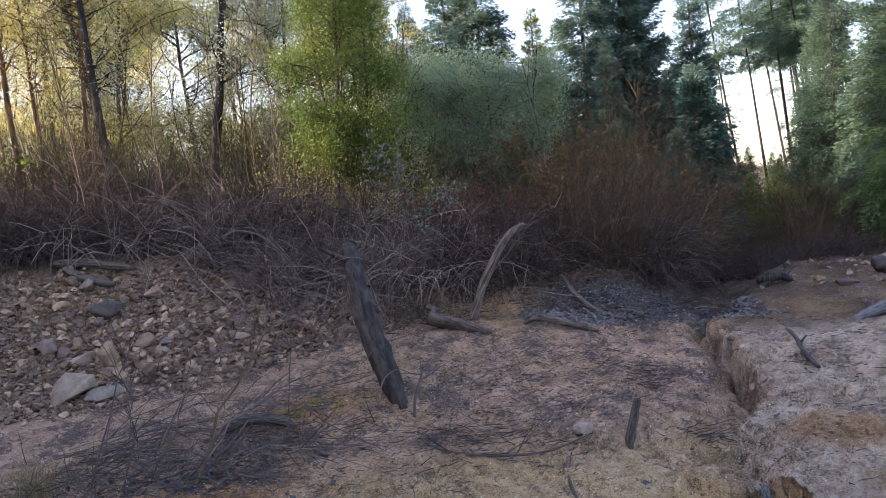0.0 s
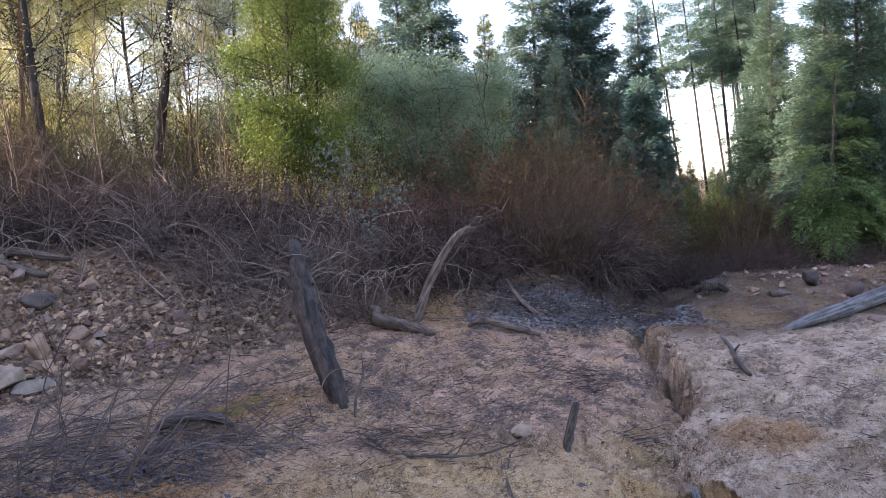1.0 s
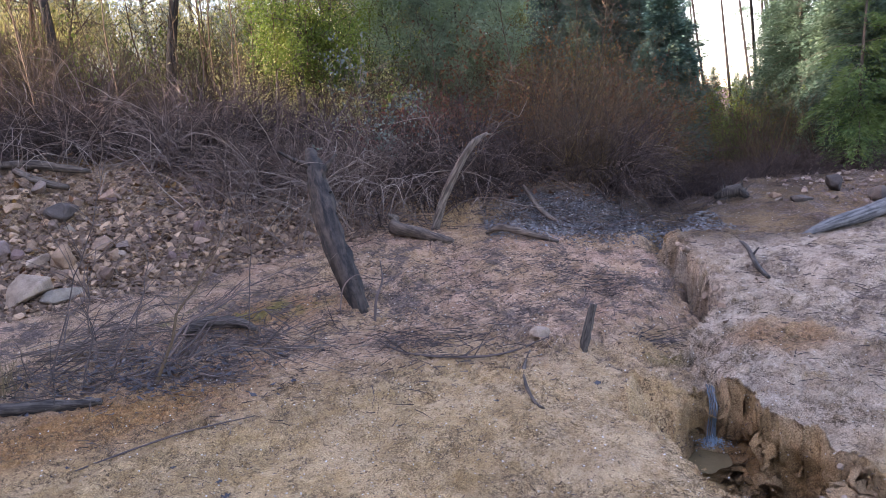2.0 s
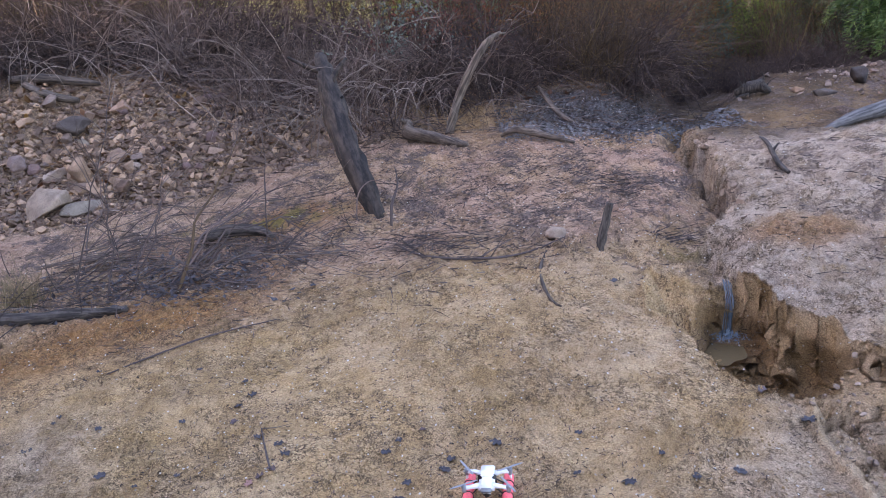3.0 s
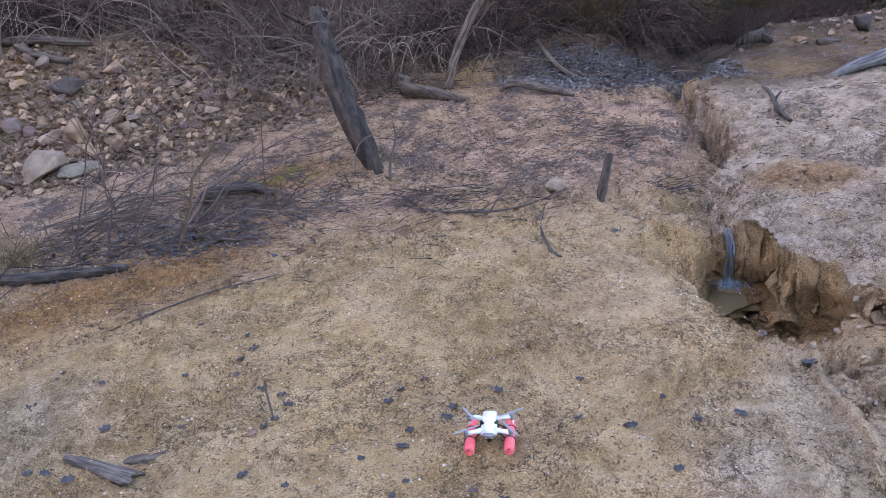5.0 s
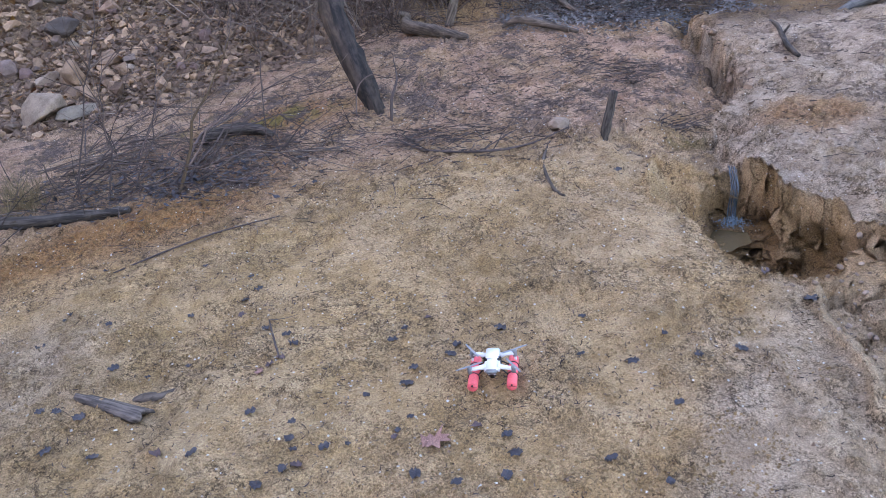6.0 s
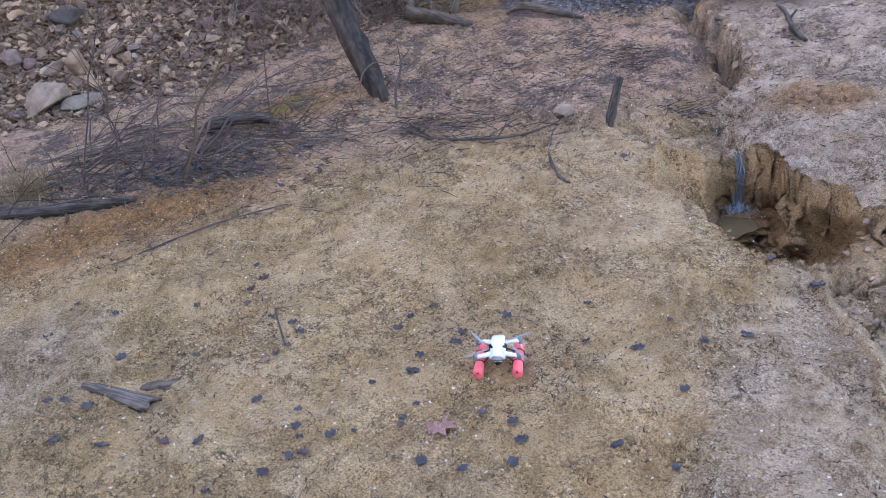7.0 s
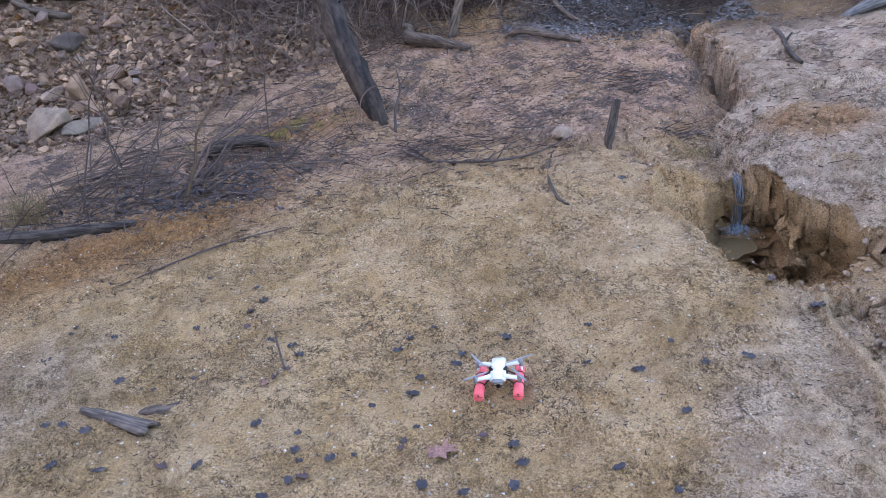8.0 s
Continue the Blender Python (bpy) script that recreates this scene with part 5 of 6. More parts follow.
def fallen_bush():
    rng = random.Random(77)
    bush = thing("dead_bush", "dead grey bush sprawling over the wet ground", "shrub", m=pose(-2.0, 5.12, lay(-2.0, 5.12)))
    o = Vector((-2.25, 5.05, 0))
    mains = [((-2.1, 5.0, 0.0), (-1.95, 5.15, 0.42), (-1.76, 5.3, 0.7), (-1.55, 5.4, 1.0)), ((-2.15, 5.15, 0), (-1.95, 5.5, 0.26), (-1.6, 5.9, 0.38), (-0.95, 6.5, 0.5)),
             ((-2.1, 5.2, 0), (-1.85, 5.5, 0.24), (-1.45, 5.62, 0.27), (-0.78, 5.28, 0.02)), ((-2.2, 5.1, 0), (-2.0, 5.5, 0.22), (-1.7, 5.95, 0.3), (-1.2, 6.3, 0.26)),
             ((-2.2, 5.2, 0), (-2.05, 5.6, 0.2), (-1.85, 6.0, 0.26), (-1.35, 6.45, 0.16)), ((-2.6, 5.0, 0), (-2.5, 5.0, 0.35), (-2.45, 4.95, 0.65), (-2.38, 5.0, 0.98)),
             ((-2.45, 5.1, 0), (-2.2, 5.0, 0.4), (-2.1, 5.0, 0.65), (-2.02, 5.0, 0.95)), ((-3.2, 5.6, 0), (-2.9, 5.9, 0.2), (-2.55, 6.25, 0.26), (-2.1, 6.5, 0.16)),
             ((-3.0, 5.5, 0), (-2.75, 5.8, 0.16), (-2.4, 6.1, 0.22), (-1.95, 6.3, 0.2)), ((-3.1, 5.3, 0), (-2.8, 5.5, 0.12), (-2.4, 5.75, 0.2), (-1.9, 5.9, 0.15)),
             ((-1.97, 5.15, 0.03), (-1.6, 5.1, 0.21), (-1.25, 5.0, 0.18), (-0.65, 4.85, -0.01)), ((-2.0, 5.3, 0), (-1.75, 5.4, 0.3), (-1.45, 5.3, 0.26), (-1.2, 5.0, 0.03)),
             ((-2.87, 5.1, 0), (-2.61, 5.15, 0.76), (-2.45, 5.15, 1.12), (-2.31, 5.2, 1.53)), ((-2.6, 5.35, 0), (-2.62, 5.3, 0.3), (-2.63, 5.3, 0.64), (-2.6, 5.3, 0.97)),
             ((-1.6, 5.6, 0), (-1.54, 5.6, 0.3), (-1.46, 5.6, 0.75), (-1.48, 5.6, 1.1))]
    for k in range(11):
        x, y, a, long = rng.uniform(-3.1, -2.0), rng.uniform(5.0, 5.7), rng.uniform(-0.4, 1.7), rng.uniform(0.6, 1.4)
        d, top = Vector((math.cos(a), math.sin(a), 0)), rng.uniform(0.06, 0.30)
        mains.append(((x, y, 0), (x + d.x * long * 0.3, y + d.y * long * 0.3, top), (x + d.x * long * 0.65, y + d.y * long * 0.65, top * 1.1), (x + d.x * long, y + d.y * long, top * rng.uniform(0.1, 0.7))))
    for k, line in enumerate(mains):
        wood = Tangle()
        pts = [Vector((x, y, z + 0.066 * (y - 5.12))) - o for x, y, z in line]
        fine = [pts[0]] + [pts[i].lerp(pts[i + 1], t) + rand_dir(rng) * 0.012 for i in range(3) for t in (0.33, 0.66, 1.0)]
        fine = fine[:1] + [p + rand_dir(rng) * 0.012 for p in fine[1:]]
        wood.tube(fine, taper(0.014 if k == 0 else 0.010 if k < 5 else 0.0065, 0.002, len(fine)), 5)
        branch = part("branch", wood.data(), TWIG_BROWN if k == 0 else TWIG_PALE if k == 10 else TWIG_GREY if k % 3 == 1 else TWIG_DARK, bush, smooth=True)
        small = Tangle()
        for j in range(7):
            p = fine[rng.randint(2, len(fine) - 1)]
            way = (pts[-1] - pts[0]).normalized() + rand_dir(rng, 0.5) * 0.8
            small.tube(wander(rng, p, way, rng.uniform(0.15, 0.6), 5, 0.2, 0.05), taper(0.0044, 0.0014, 6), 3)
        tagged(part("twig", small.data(), TWIG_PALE if k % 3 == 0 else TWIG_DARK if k % 3 == 1 else TWIG_GREY, branch), kind="stuff")
    mat, straw = Tangle(), Tangle()
    for j in range(130):
        x = rng.uniform(-1.3, 0.3)
        a = Vector((x, rng.gauss(0.0, 0.26), rng.uniform(0, 0.08) + 0.066 * 0.1))
        way = Vector((rng.uniform(-0.3, 1.0), rng.uniform(-0.25, 0.35), rng.uniform(-0.1, 0.25)))
        mat.tube(wander(rng, a, way, rng.uniform(0.15, 0.5), 5, 0.22, 0.12), taper(0.0045, 0.0012, 6), 3)
    for j in range(150):
        a = Vector((rng.uniform(0.1, 1.4), rng.gauss(0.75, 0.3), rng.uniform(0.0, 0.14)))
        way = Vector((rng.uniform(-0.6, 1.0), rng.uniform(-0.8, 0.9), rng.uniform(-0.1, 0.5)))
        mat.tube(wander(rng, a, way, rng.uniform(0.12, 0.4), 5, 0.25, 0.06), taper(0.004, 0.0012, 6), 3)
    # a bundle of long pale stalks bent over together
    for j in range(30):
        a = Vector((rng.gauss(-0.85, 0.14), rng.gauss(0.55, 0.10), rng.uniform(0.06, 0.16)))
        way = Vector((1.0, rng.uniform(0.3, 0.9), rng.uniform(0.05, 0.3)))
        straw.tube(wander(rng, a, way, rng.uniform(0.6, 1.3), 7, 0.07, 0.07), taper(0.0045, 0.0016, 8), 3)
    tagged(part("straw", straw.data(), TWIG_PALE, bush, "pale bent stalks"), kind="stuff")
    tagged(part("twig_mat", mat.data(), TWIG_DARK, bush, "matted grey dead twigs"), kind="stuff")
    return bush


fallen_bush()
grass = Tangle()
rng = random.Random(9)
for k in range(150):
    a = Vector((rng.gauss(-3.0, 0.10), rng.gauss(5.1, 0.1), 0))
    a.z = lay(a.x, a.y)
    grass.tube(wander(rng, a, Vector((rng.uniform(-0.7, 0.5), rng.uniform(-0.5, 0.5), 1.2)), rng.uniform(0.15, 0.36), 5, 0.12, 0.1), taper(0.003, 0.0008, 6), 3)
STRAW = twig_material("straw", (0.13, 0.095, 0.05), (0.26, 0.19, 0.10), (0.38, 0.30, 0.18))
tagged(part("dry_grass", grass.data(), STRAW), "tuft of dry straw-coloured grass beside the dead bush", "grass", kind="stuff")


def twig_litter(name, label, count, seed, where, length, thick, material, over=0.004, curl=0.25):
    """Fine dead twigs strewn flat over the ground."""
    rng = random.Random(seed)
    spots = [where(rng) for k in range(count)]
    heights = land(np.array([s[0] for s in spots]), np.array([s[1] for s in spots]))[0]
    heap = Tangle()
    for (x, y), z in zip(spots, heights):
        a = rng.uniform(0, 6.28)
        start = Vector((x, y, z + over + thick))
        heap.tube(wander(rng, start, Vector((math.cos(a), 0.6 * math.sin(a), 0)), rng.uniform(*length), 3, curl), taper(thick * rng.uniform(0.5, 1.3), thick * 0.3, 4), 3)
    return tagged(part(name, heap.data(), material), label, "litter", kind="stuff")


def in_band(rng):
    return rng.gauss(0.4, 0.9), 6.5 + rng.gauss(0, 0.75)


def in_clump(rng):
    k = rng.choice(((-0.12, 5.45, 0.13), (0.35, 5.35, 0.2), (1.6, 6.3, 0.14), (1.37, 6.75, 0.2), (1.75, 5.3, 0.08), (0.1, 5.3, 0.25)))
    return rng.gauss(k[0], k[2]), rng.gauss(k[1], k[2])


def on_left(rng):
    return rng.gauss(-1.3, 0.6), rng.gauss(5.6, 0.6)


def on_all(rng):
    while True:
        x, y = rng.gauss(-0.1, 1.2), rng.uniform(1.6, 6)
        if noise.noise(Vector((x * 2.6, y * 2.6, 3))) > rng.uniform(-0.35, 0.35):
            return x, y


def on_mound(rng):
    return rng.uniform(2.2, 4.5), rng.uniform(4.0, 8.5)


twig_litter("plant_scraps", "dark plant scraps in a band across the sand", 2200, 1, in_band, (0.02, 0.09), 0.0035, TWIG_DARK, 0.003, 0.5)
twig_litter("plant_scraps", "small heaps of dark dead twigs on the sand", 420, 2, in_clump, (0.06, 0.26), 0.004, TWIG_DARK, 0.02)
twig_litter("plant_scraps", "dead twigs and roots strewn round the bush", 700, 3, on_left, (0.04, 0.2), 0.003, TWIG_DARK, 0.008)
twig_litter("plant_scraps", "short dark bits of stalk and crust on the sand", 4200, 4, on_all, (0.01, 0.036), 0.0026, TWIG_DARK, -0.001, 0.8)
twig_litter("plant_scraps", "dark bits of root on the pale mound", 500, 5, on_mound, (0.03, 0.14), 0.004, TWIG_DARK)


def under_brush(rng):
    x = rng.uniform(-3.4, 3.4)
    return x, float(np.interp(x, FOOT_X, FOOT_Y)) + rng.uniform(-0.4, 1.2)


twig_litter("plant_scraps", "dead twigs lying under the brush", 1300, 6, under_brush, (0.1, 0.5), 0.005, TWIG_GREY, 0.01)

# ---- fallen leaves ----


def leaf_shape(name, seed, lobes, material):
    rng = random.Random(seed)
    bm = bmesh.new()
    mid = bm.verts.new((0, 0, 0.02))
    ring, inner = [], []
    count = 18
    for k in range(count):
        a = 2 * math.pi * k / count
        r = 0.5 * (1 - 0.28 * lobes * (k % 2)) * rng.uniform(0.78, 1.12) * (1 + 0.22 * math.cos(a))
        inner.append(bm.verts.new((0.5 * r * math.cos(a), 0.36 * r * math.sin(a), rng.uniform(-0.02, 0.14))))
        ring.append(bm.verts.new((r * math.cos(a), r * 0.72 * math.sin(a), rng.uniform(-0.06, 0.26))))
    for k in range(count):
        n = (k + 1) % count
        bm.faces.new((mid, inner[k], inner[n]))
        bm.faces.new((inner[k], ring[k], ring[n], inner[n]))
    mesh = bpy.data.meshes.new(name)
    bm.to_mesh(mesh)
    bm.free()
    mesh.shade_smooth()
    mesh.materials.append(material)
    return mesh


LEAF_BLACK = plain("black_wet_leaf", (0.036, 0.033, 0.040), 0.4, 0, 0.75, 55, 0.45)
LEAF_BROWN = plain("brown_leaf", (0.085, 0.055, 0.055), 0.55, 0, 0.6, 50)
LEAF_PINK = plain("reddish_leaf", (0.27, 0.145, 0.115), 0.7, 0, 0.5, 40)
DARK_LEAVES = [leaf_shape("fallen_leaf", 200 + k, 0.1 + 0.25 * (k % 3), LEAF_BLACK) for k in range(4)]
BROWN_LEAVES = [leaf_shape("fallen_leaf", 210 + k, 0.3, LEAF_BROWN) for k in range(2)]
PINK_LEAF = leaf_shape("fallen_leaf", 220, 1.4, LEAF_PINK)


def fallen_leaf(mesh, x, y, size, turn, label):
    ob = new("fallen_leaf", mesh)
    ob.matrix_basis = pose(x, y, lay(x, y) + 0.005, 0, 0, turn) @ Matrix.Diagonal((size, size, size, 1))
    return tagged(ob, label, "leaf", "fallen leaves on the sand")


LEAVES = [(-1.99, 3.98), (-1.39, 3.87), (-1.09, 3.68), (-1.03, 3.57), (-1.09, 3.47), (-1.35, 3.38), (-2.02, 3.44), (-1.74, 3.32), (-2.05, 3.2), (-1.59, 2.95), (-1.4, 2.83), (-1.24, 2.92), (-0.93, 3.16), (-0.78, 3.03), (-0.26, 3.07), (-0.31, 3.0), (-0.21, 2.73), (-0.25, 2.65),
          (-0.41, 2.58), (-0.89, 2.53), (-0.69, 2.41), (-0.47, 2.29), (-0.23, 2.4), (-0.28, 2.34), (-1.07, 2.29), (-1.47, 2.34), (-0.78, 2.1), (-0.7, 2.17), (-0.97, 2.02), (0.56, 2.96), (0.19, 2.93), (-0.02, 2.85), (-0.05, 2.77), (0.87, 2.73), (0.49, 2.64), (0.7, 2.58), (1.14, 2.58)]
MORE_LEAVES = [(0.96, 2.55), (0.45, 4.43), (1.11, 4.53), (0.13, 2.24), (0.16, 2.14), (0.11, 2.01), (-0.07, 2.0), (0.48, 2.06), (0.65, 1.91), (0.8, 2.31), (-0.79, 2.12), (-0.21, 2.08), (-1.66, 2.38), (-1.8, 2.64), (-1.74, 2.66), (-1.6, 2.58), (-0.7, 2.34), (-0.68, 2.28), (-0.56, 2.27), (-0.82, 3.09), (-2.01, 3.5), (-0.88, 4.95)]
rng = random.Random(12)
for x, y in LEAVES + MORE_LEAVES:
    fallen_leaf(rng.choice(DARK_LEAVES), x, y, rng.uniform(0.032, 0.066), rng.uniform(0, 360), "dark wet leaf flat on the sand")
for x, y, s in ((-0.29, 2.31, 0.04), (-0.81, 2.89, 0.05), (-0.86, 2.85, 0.05), (-0.14, 3.13, 0.04), (-1.07, 3.31, 0.045), (0.03, 2.3, 0.05), (1.5, 3.2, 0.06), (-0.66, 2.2, 0.05), (-1.2, 2.3, 0.06)):
    fallen_leaf(rng.choice(BROWN_LEAVES), x, y, s, rng.uniform(0, 360), "withered brown leaf on the sand")
fallen_leaf(PINK_LEAF, -0.15, 2.25, 0.15, 20, "large pale reddish lobed leaf on the sand")
fallen_leaf(PINK_LEAF, -0.9, 2.8, 0.06, 80, "small reddish leaf on the sand")
fallen_leaf(DARK_LEAVES[1], 1.6, 2.95, 0.09, 10, "bluish wet leaf at the edge of the gully")


def leaf_drift(name, label, count, seed, where, sizes, material):
    rng = random.Random(seed)
    spots = [where(rng) for k in range(count)]
    heights = land(np.array([s[0] for s in spots]), np.array([s[1] for s in spots]))[0]
    heap = Tangle()
    for (x, y), z in zip(spots, heights):
        way = rand_dir(rng, 0.35)
        s = rng.uniform(*sizes)
        heap.leaf(Vector((x, y, z + 0.012 + 0.02 * rng.random())), way, way.cross(Vector((0, 0, 1)) + rand_dir(rng) * 0.3).normalized(), s, s * 0.3)
    return tagged(part(name, heap.data(), material), label, "leaves", kind="stuff")


def on_gravel(rng):
    x = rng.uniform(0.8, 3.6)
    return x, min(float(np.interp(x, FOOT_X, FOOT_Y)), 8.9) + rng.gauss(-0.2, 0.32)


def on_woods(rng):
    x = rng.uniform(-5, 9)
    return x, float(np.interp(x, FOOT_X, FOOT_Y)) + rng.uniform(0.3, 5)


def under_bush(rng):
    return rng.gauss(-2.0, 0.5), rng.gauss(5.3, 0.25)


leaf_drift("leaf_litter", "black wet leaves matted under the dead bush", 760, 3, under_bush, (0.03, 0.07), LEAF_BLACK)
LEAF_SILVER = leaf_material("silvery_dead_leaves", (0.026, 0.025, 0.026), (0.085, 0.080, 0.083), (0.30, 0.29, 0.295), 0.1)
leaf_drift("leaf_litter", "silvery dead willow leaves along the foot of the brush", 6500, 1, on_gravel, (0.025, 0.055), LEAF_SILVER)
leaf_drift("leaf_litter", "rust-brown dead leaves on the floor of the wood", 5000, 2, on_woods, (0.06, 0.12), LEAF_RUST)

# ---- water ----
water = Nodes("water")
ripple = water.noise(30, 3)
water.bump(ripple, 0.35, 0.01)
WATER = water.done((0.19, 0.145, 0.08), 0.12, spec=0.35)
water.bsdf.inputs["Transmission Weight"].default_value = 0.35
water.bsdf.inputs["IOR"].default_value = 1.33
falling = Nodes("falling_water")
FALL = falling.done(falling.mix(falling.noise(60, 4, 0.6, None, (1, 1, 0.1)), (0.05, 0.08, 0.11), (0.28, 0.34, 0.39)), 0.12, spec=0.6)
falling.bsdf.inputs["Transmission Weight"].default_value = 0.45
foam = Nodes("foam")
FOAM = foam.done(foam.mix(foam.noise(70, 4), (0.09, 0.16, 0.23), (0.36, 0.46, 0.54)), 0.35, spec=0.5)


def puddle(label, x, y, rx, ry, z, seed, turn=0.0):
    rng = random.Random(seed)
    verts, faces = [Vector((0, 0, 0))], []
    for k in range(24):
        a = 2 * math.pi * k / 24
        r = 1 + 0.16 * math.sin(2 * a + seed) + rng.uniform(-0.07, 0.07)
        verts.append(Vector((rx * r * math.cos(a), ry * r * math.sin(a), 0)))
    for k in range(24):
        faces.append((0, 1 + k, 1 + (k + 1) % 24))
    ob = part("water", (verts, faces), WATER)
    ob.matrix_basis = pose(x, y, z, 0, 0, turn)
    return tagged(ob, label, "water", kind="structure")


puddle("shallow muddy pool at the bottom of the hole", 1.71, 4.30, 0.15, 0.2, -0.42 + float(lift(4.2)), 1)
puddle("small muddy puddle in the stream bed", 2.06, 5.2, 0.11, 0.12, min(lay(2.06 + dx, 5.2 + dy) for dx in (-0.08, 0, 0.08) for dy in (-0.08, 0, 0.08)) + 0.022, 2)
FALL_TOP = lay(1.83, 4.62)
waterfall = thing("waterfall", "thin trickles of water falling side by side into the hole", "waterfall", m=pose(1.86, 4.50, FALL_TOP))
rng = random.Random(3)
FALL_DROP = FALL_TOP + 0.40 - float(lift(4.4))
for k in range(15):
    t0 = k / 14
    dx, lean = (0.055 if k > 12 else -0.03 + 0.045 * t0) + 0.003 * rng.gauss(0, 1), (0.045 if k > 12 else -0.045 + 0.02 * t0)
    jet = Tangle()
    line = [Vector((dx + lean * t + 0.003 * rng.gauss(0, 1), 0.08 - 0.13 * min(1, t * 2.2) + 0.004 * rng.gauss(0, 1), 0.006 - FALL_DROP * t ** 1.4)) for t in (0, 0.1, 0.2, 0.3, 0.45, 0.6, 0.8, 1.0)]
    r = rng.choice((0.0022, 0.003, 0.0045))
    jet.tube(line, [r * rng.uniform(0.5, 1.4) for t in line], 5)
    part("jet", jet.data(), FALL, waterfall, smooth=True)
splash = Tangle()
for k in range(420):
    a, d = rng.uniform(0, 6.28), abs(rng.gauss(0, 0.05))
    p = Vector((-0.045 + 1.3 * d * math.cos(a), -0.07 + d * math.sin(a), -FALL_DROP + 0.055 * rng.random() * max(0, 1 - d * 7)))
    splash.leaf(p, rand_dir(rng), rand_dir(rng), rng.uniform(0.008, 0.020), 0.005)
tagged(part("foam", splash.data(), FOAM, waterfall), "bluish white foam", kind="stuff")

# ---- the quadcopter with foam floats ----
SHELL = plain("white_plastic", (0.72, 0.76, 0.79), 0.42, 0, 0.03, 60)
GREY_PLASTIC = plain("grey_plastic", (0.20, 0.22, 0.24), 0.45, 0, 0.1, 60)
BLACK_PLASTIC = plain("black_plastic", (0.015, 0.015, 0.017), 0.4, 0, 0.2, 60)
RED_FOAM = plain("red_foam", (0.80, 0.13, 0.15), 0.75, 0, 0.08, 120)
ROTOR = plain("rotor_plastic", (0.22, 0.235, 0.25), 0.35, 0, 0.1, 60)
LENS = plain("lens_glass", (0.01, 0.01, 0.012), 0.08, 0, 0.1, 60, 0.6)


def rounded_box(size, bevel, shape=None, segments=3):
    bm = bmesh.new()
    bmesh.ops.create_cube(bm, size=1.0)
    for v in bm.verts:
        v.co = Vector((v.co.x * size[0], v.co.y * size[1], v.co.z * size[2]))
        if shape:
            v.co = shape(v.co)
    bmesh.ops.bevel(bm, geom=bm.edges[:], offset=bevel, segments=segments, affect="EDGES", clamp_overlap=True)
    return bm


def rod(points, radii, sides=10):
    t = Tangle()
    t.tube([Vector(p) for p in points], radii, sides, True)
    return t.data()


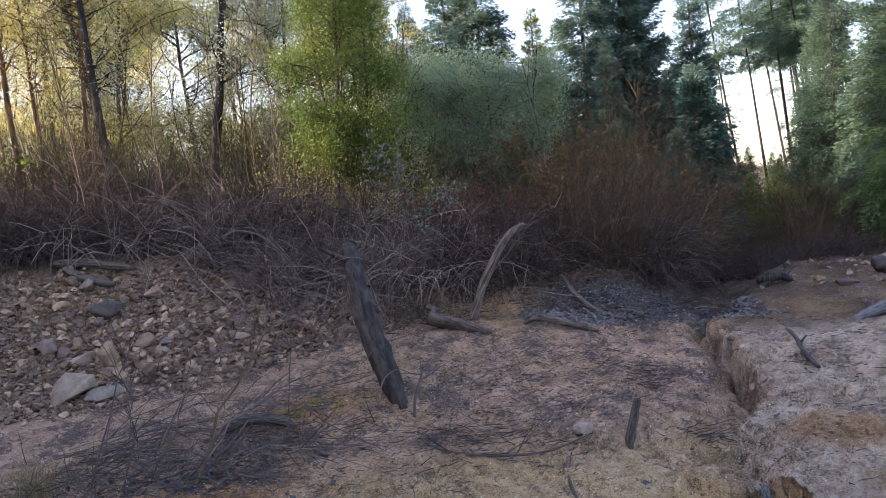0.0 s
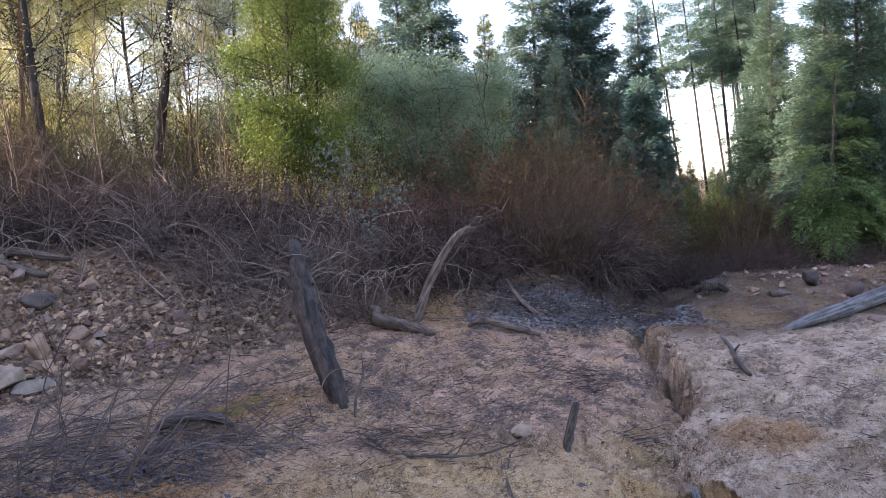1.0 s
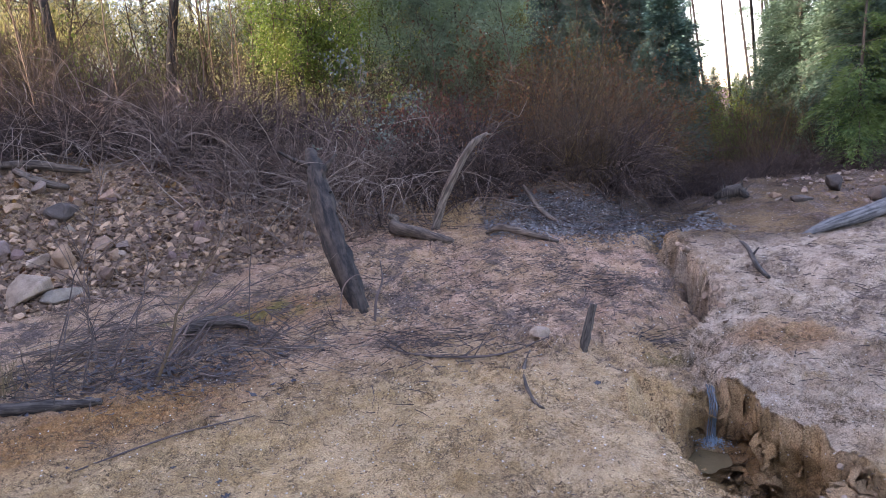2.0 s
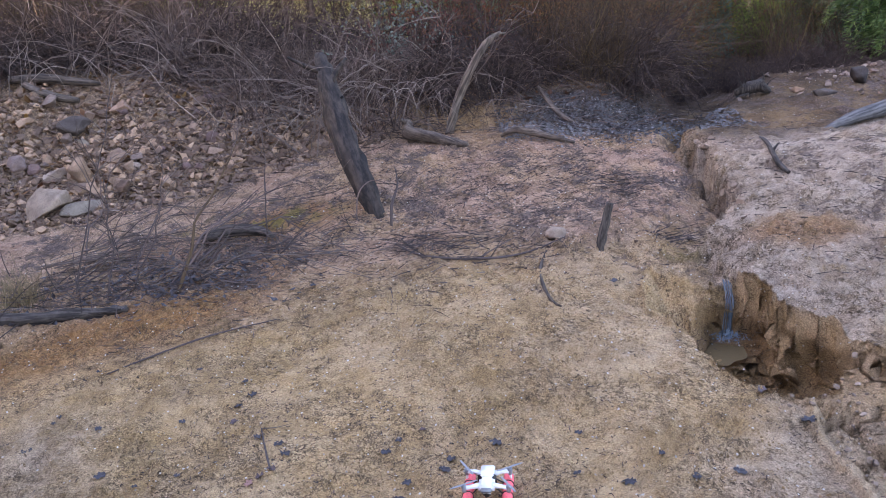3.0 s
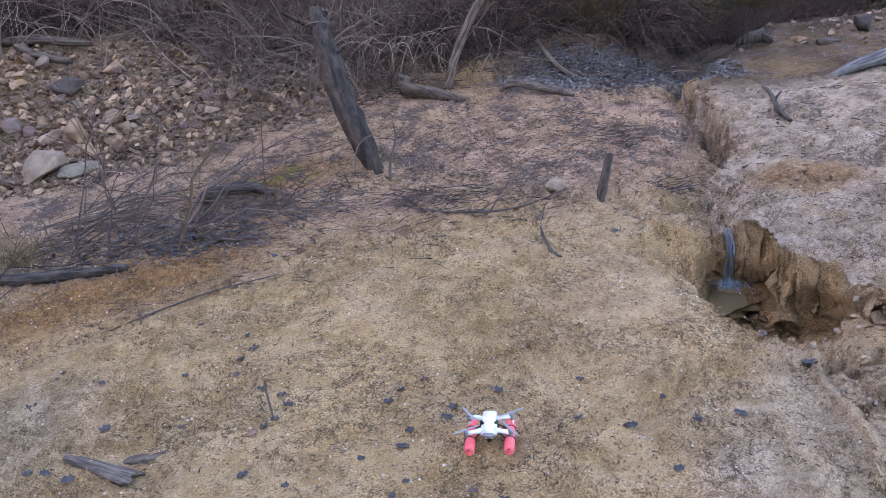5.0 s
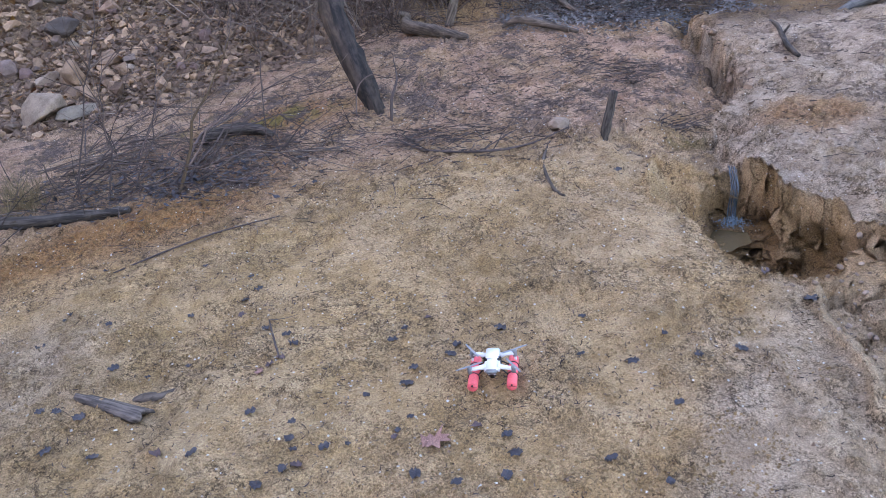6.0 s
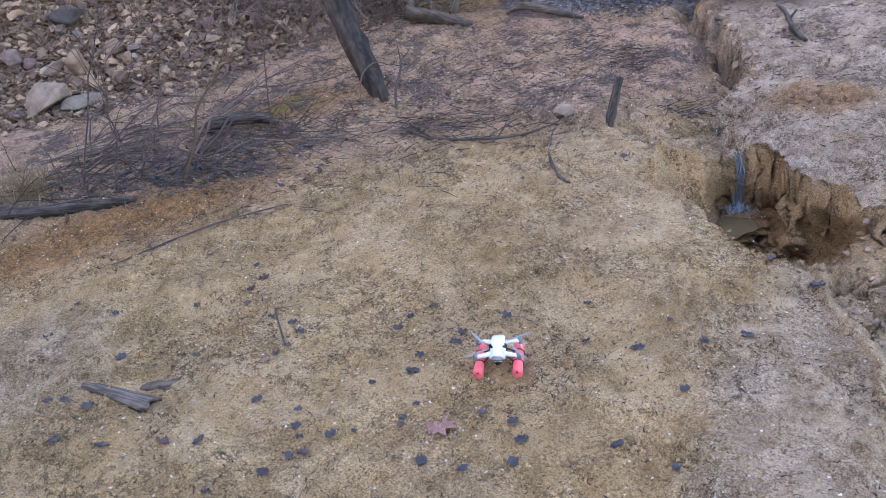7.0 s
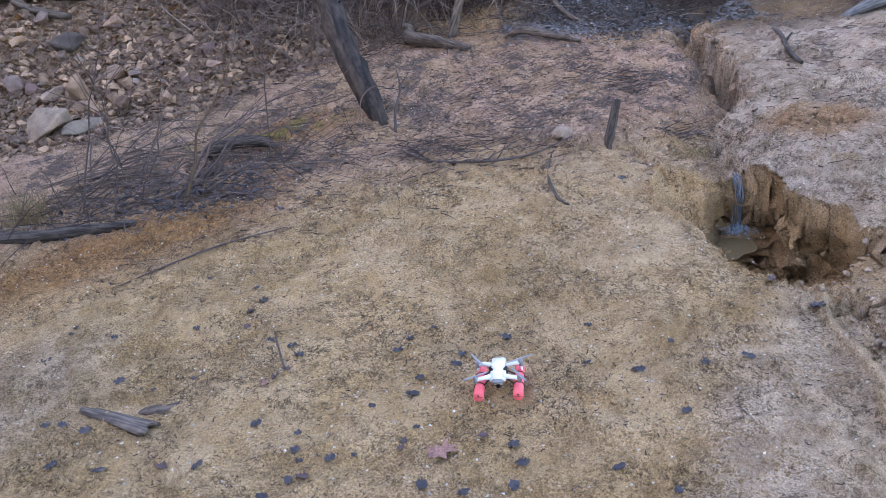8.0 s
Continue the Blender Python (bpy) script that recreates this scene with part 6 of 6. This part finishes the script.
def build_drone(m):
    drone = thing("quadcopter", "small white quadcopter strapped onto two red foam floats", "drone", m=m)
    z = 0.068
    hull = rounded_box((0.070, 0.145, 0.044), 0.014, lambda c: Vector((c.x * (0.86 if c.z < 0 else 1.0) * (0.9 if c.y > 0 else 1), c.y, c.z + z)))
    body = part("body", hull, SHELL, drone, smooth=True)
    top = rounded_box((0.056, 0.074, 0.012), 0.005, lambda c: Vector((c.x, c.y + 0.03, c.z + z + 0.024)))
    part("battery_cover", top, SHELL, body, smooth=True)
    part("nose", rounded_box((0.05, 0.016, 0.02), 0.006, lambda c: Vector((c.x, c.y - 0.073, c.z + z + 0.004))), GREY_PLASTIC, body, "grey sensor nose", True)
    part("strap", rounded_box((0.074, 0.008, 0.049), 0.003, lambda c: Vector((c.x, c.y + 0.002, c.z + z + 0.002))), BLACK_PLASTIC, drone, "black rubber strap", True)
    gimbal = part("gimbal", rounded_box((0.03, 0.02, 0.026), 0.007, lambda c: Vector((c.x, c.y - 0.052, c.z + z - 0.026))), BLACK_PLASTIC, drone, "black camera gimbal", True)
    part("lens", rod([(0, -0.06, z - 0.026), (0, -0.066, z - 0.026)], [0.008, 0.0075], 14), LENS, gimbal, "glass lens")
    for sx in (-1, 1):
        for sy in (-1, 1):
            tip = (sx * 0.088, -0.062 if sy < 0 else 0.058, z + (0.008 if sy < 0 else 0.004))
            arm = part("arm", rod([(sx * 0.024, sy * 0.040, z + 0.006), (sx * 0.055, sy * 0.052, z + 0.008), tip], [0.012, 0.009, 0.0085], 8), SHELL, drone, smooth=True)
            part("motor", rod([(tip[0], tip[1], z - 0.008), (tip[0], tip[1], z + 0.016), (tip[0], tip[1], z + 0.022)], [0.009, 0.0105, 0.008], 14), GREY_PLASTIC, arm, "grey motor", True)
            if sy > 0:
                part("foot", rod([(tip[0], tip[1], z + 0.002), (tip[0] * 1.03, tip[1] + 0.006, z - 0.045)], [0.006, 0.004], 8), SHELL, arm, smooth=True)
            for turn in (0, math.pi):
                a = turn + (0.5 if sx * sy > 0 else 2.1)
                d, s = Vector((math.cos(a), math.sin(a), 0)), Vector((-math.sin(a), math.cos(a), 0))
                hub = Vector((tip[0], tip[1], z + 0.024))
                blade = Tangle()
                blade.verts = [hub - s * 0.003, hub + s * 0.003, hub + d * 0.02 + s * 0.0065, hub + d * 0.058 + s * 0.004, hub + d * 0.06 - s * 0.002, hub + d * 0.02 - s * 0.005]
                blade.verts += [v + Vector((0, 0, 0.0012)) for v in blade.verts]
                blade.faces = [(5, 4, 3, 2, 1, 0), (6, 7, 8, 9, 10, 11)] + [(k, (k + 1) % 6, (k + 1) % 6 + 6, k + 6) for k in range(6)]
                part("propeller_blade", blade.data(), ROTOR, arm, "thin dark propeller blade")
        noodle = part("float", rod([(sx * 0.079, -0.108, 0.021), (sx * 0.079, -0.104, 0.021), (sx * 0.079, 0.0, 0.021), (sx * 0.079, 0.098, 0.021), (sx * 0.079, 0.102, 0.021)], [0.0185, 0.021, 0.021, 0.021, 0.0185], 24), RED_FOAM, drone, "red foam float", True)
        part("slit", rounded_box((0.036, 0.001, 0.002), 0.0004, lambda c, sx=sx: Vector((c.x + sx * 0.079, c.y - 0.1085, c.z + 0.021)), 1), BLACK_PLASTIC, noodle, "dark slit")
        part("hole", rod([(sx * 0.079, -0.1075, 0.029), (sx * 0.079, -0.1095, 0.029)], [0.004, 0.004], 10), BLACK_PLASTIC, noodle, "dark hole")
        for y in (-0.035, 0.04):
            ring = [(sx * 0.079 + 0.0225 * math.cos(a), y, 0.021 + 0.0225 * math.sin(a)) for a in np.linspace(0, 2 * math.pi, 21)]
            part("cable_tie", rod(ring, [0.0022] * 21, 6), BLACK_PLASTIC, noodle, "black band round the float", True)
            part("bracket", rod([(sx * 0.061, y, 0.031), (sx * 0.040, y * 0.8, 0.05), (sx * 0.02, y * 0.6, z - 0.008)], [0.003, 0.003, 0.003], 6), BLACK_PLASTIC, drone, "black wire bracket", True)
    return drone


build_drone(pose(0.122, 2.575, lay(0.122, 2.575) + 0.004, 0, 0, -9))
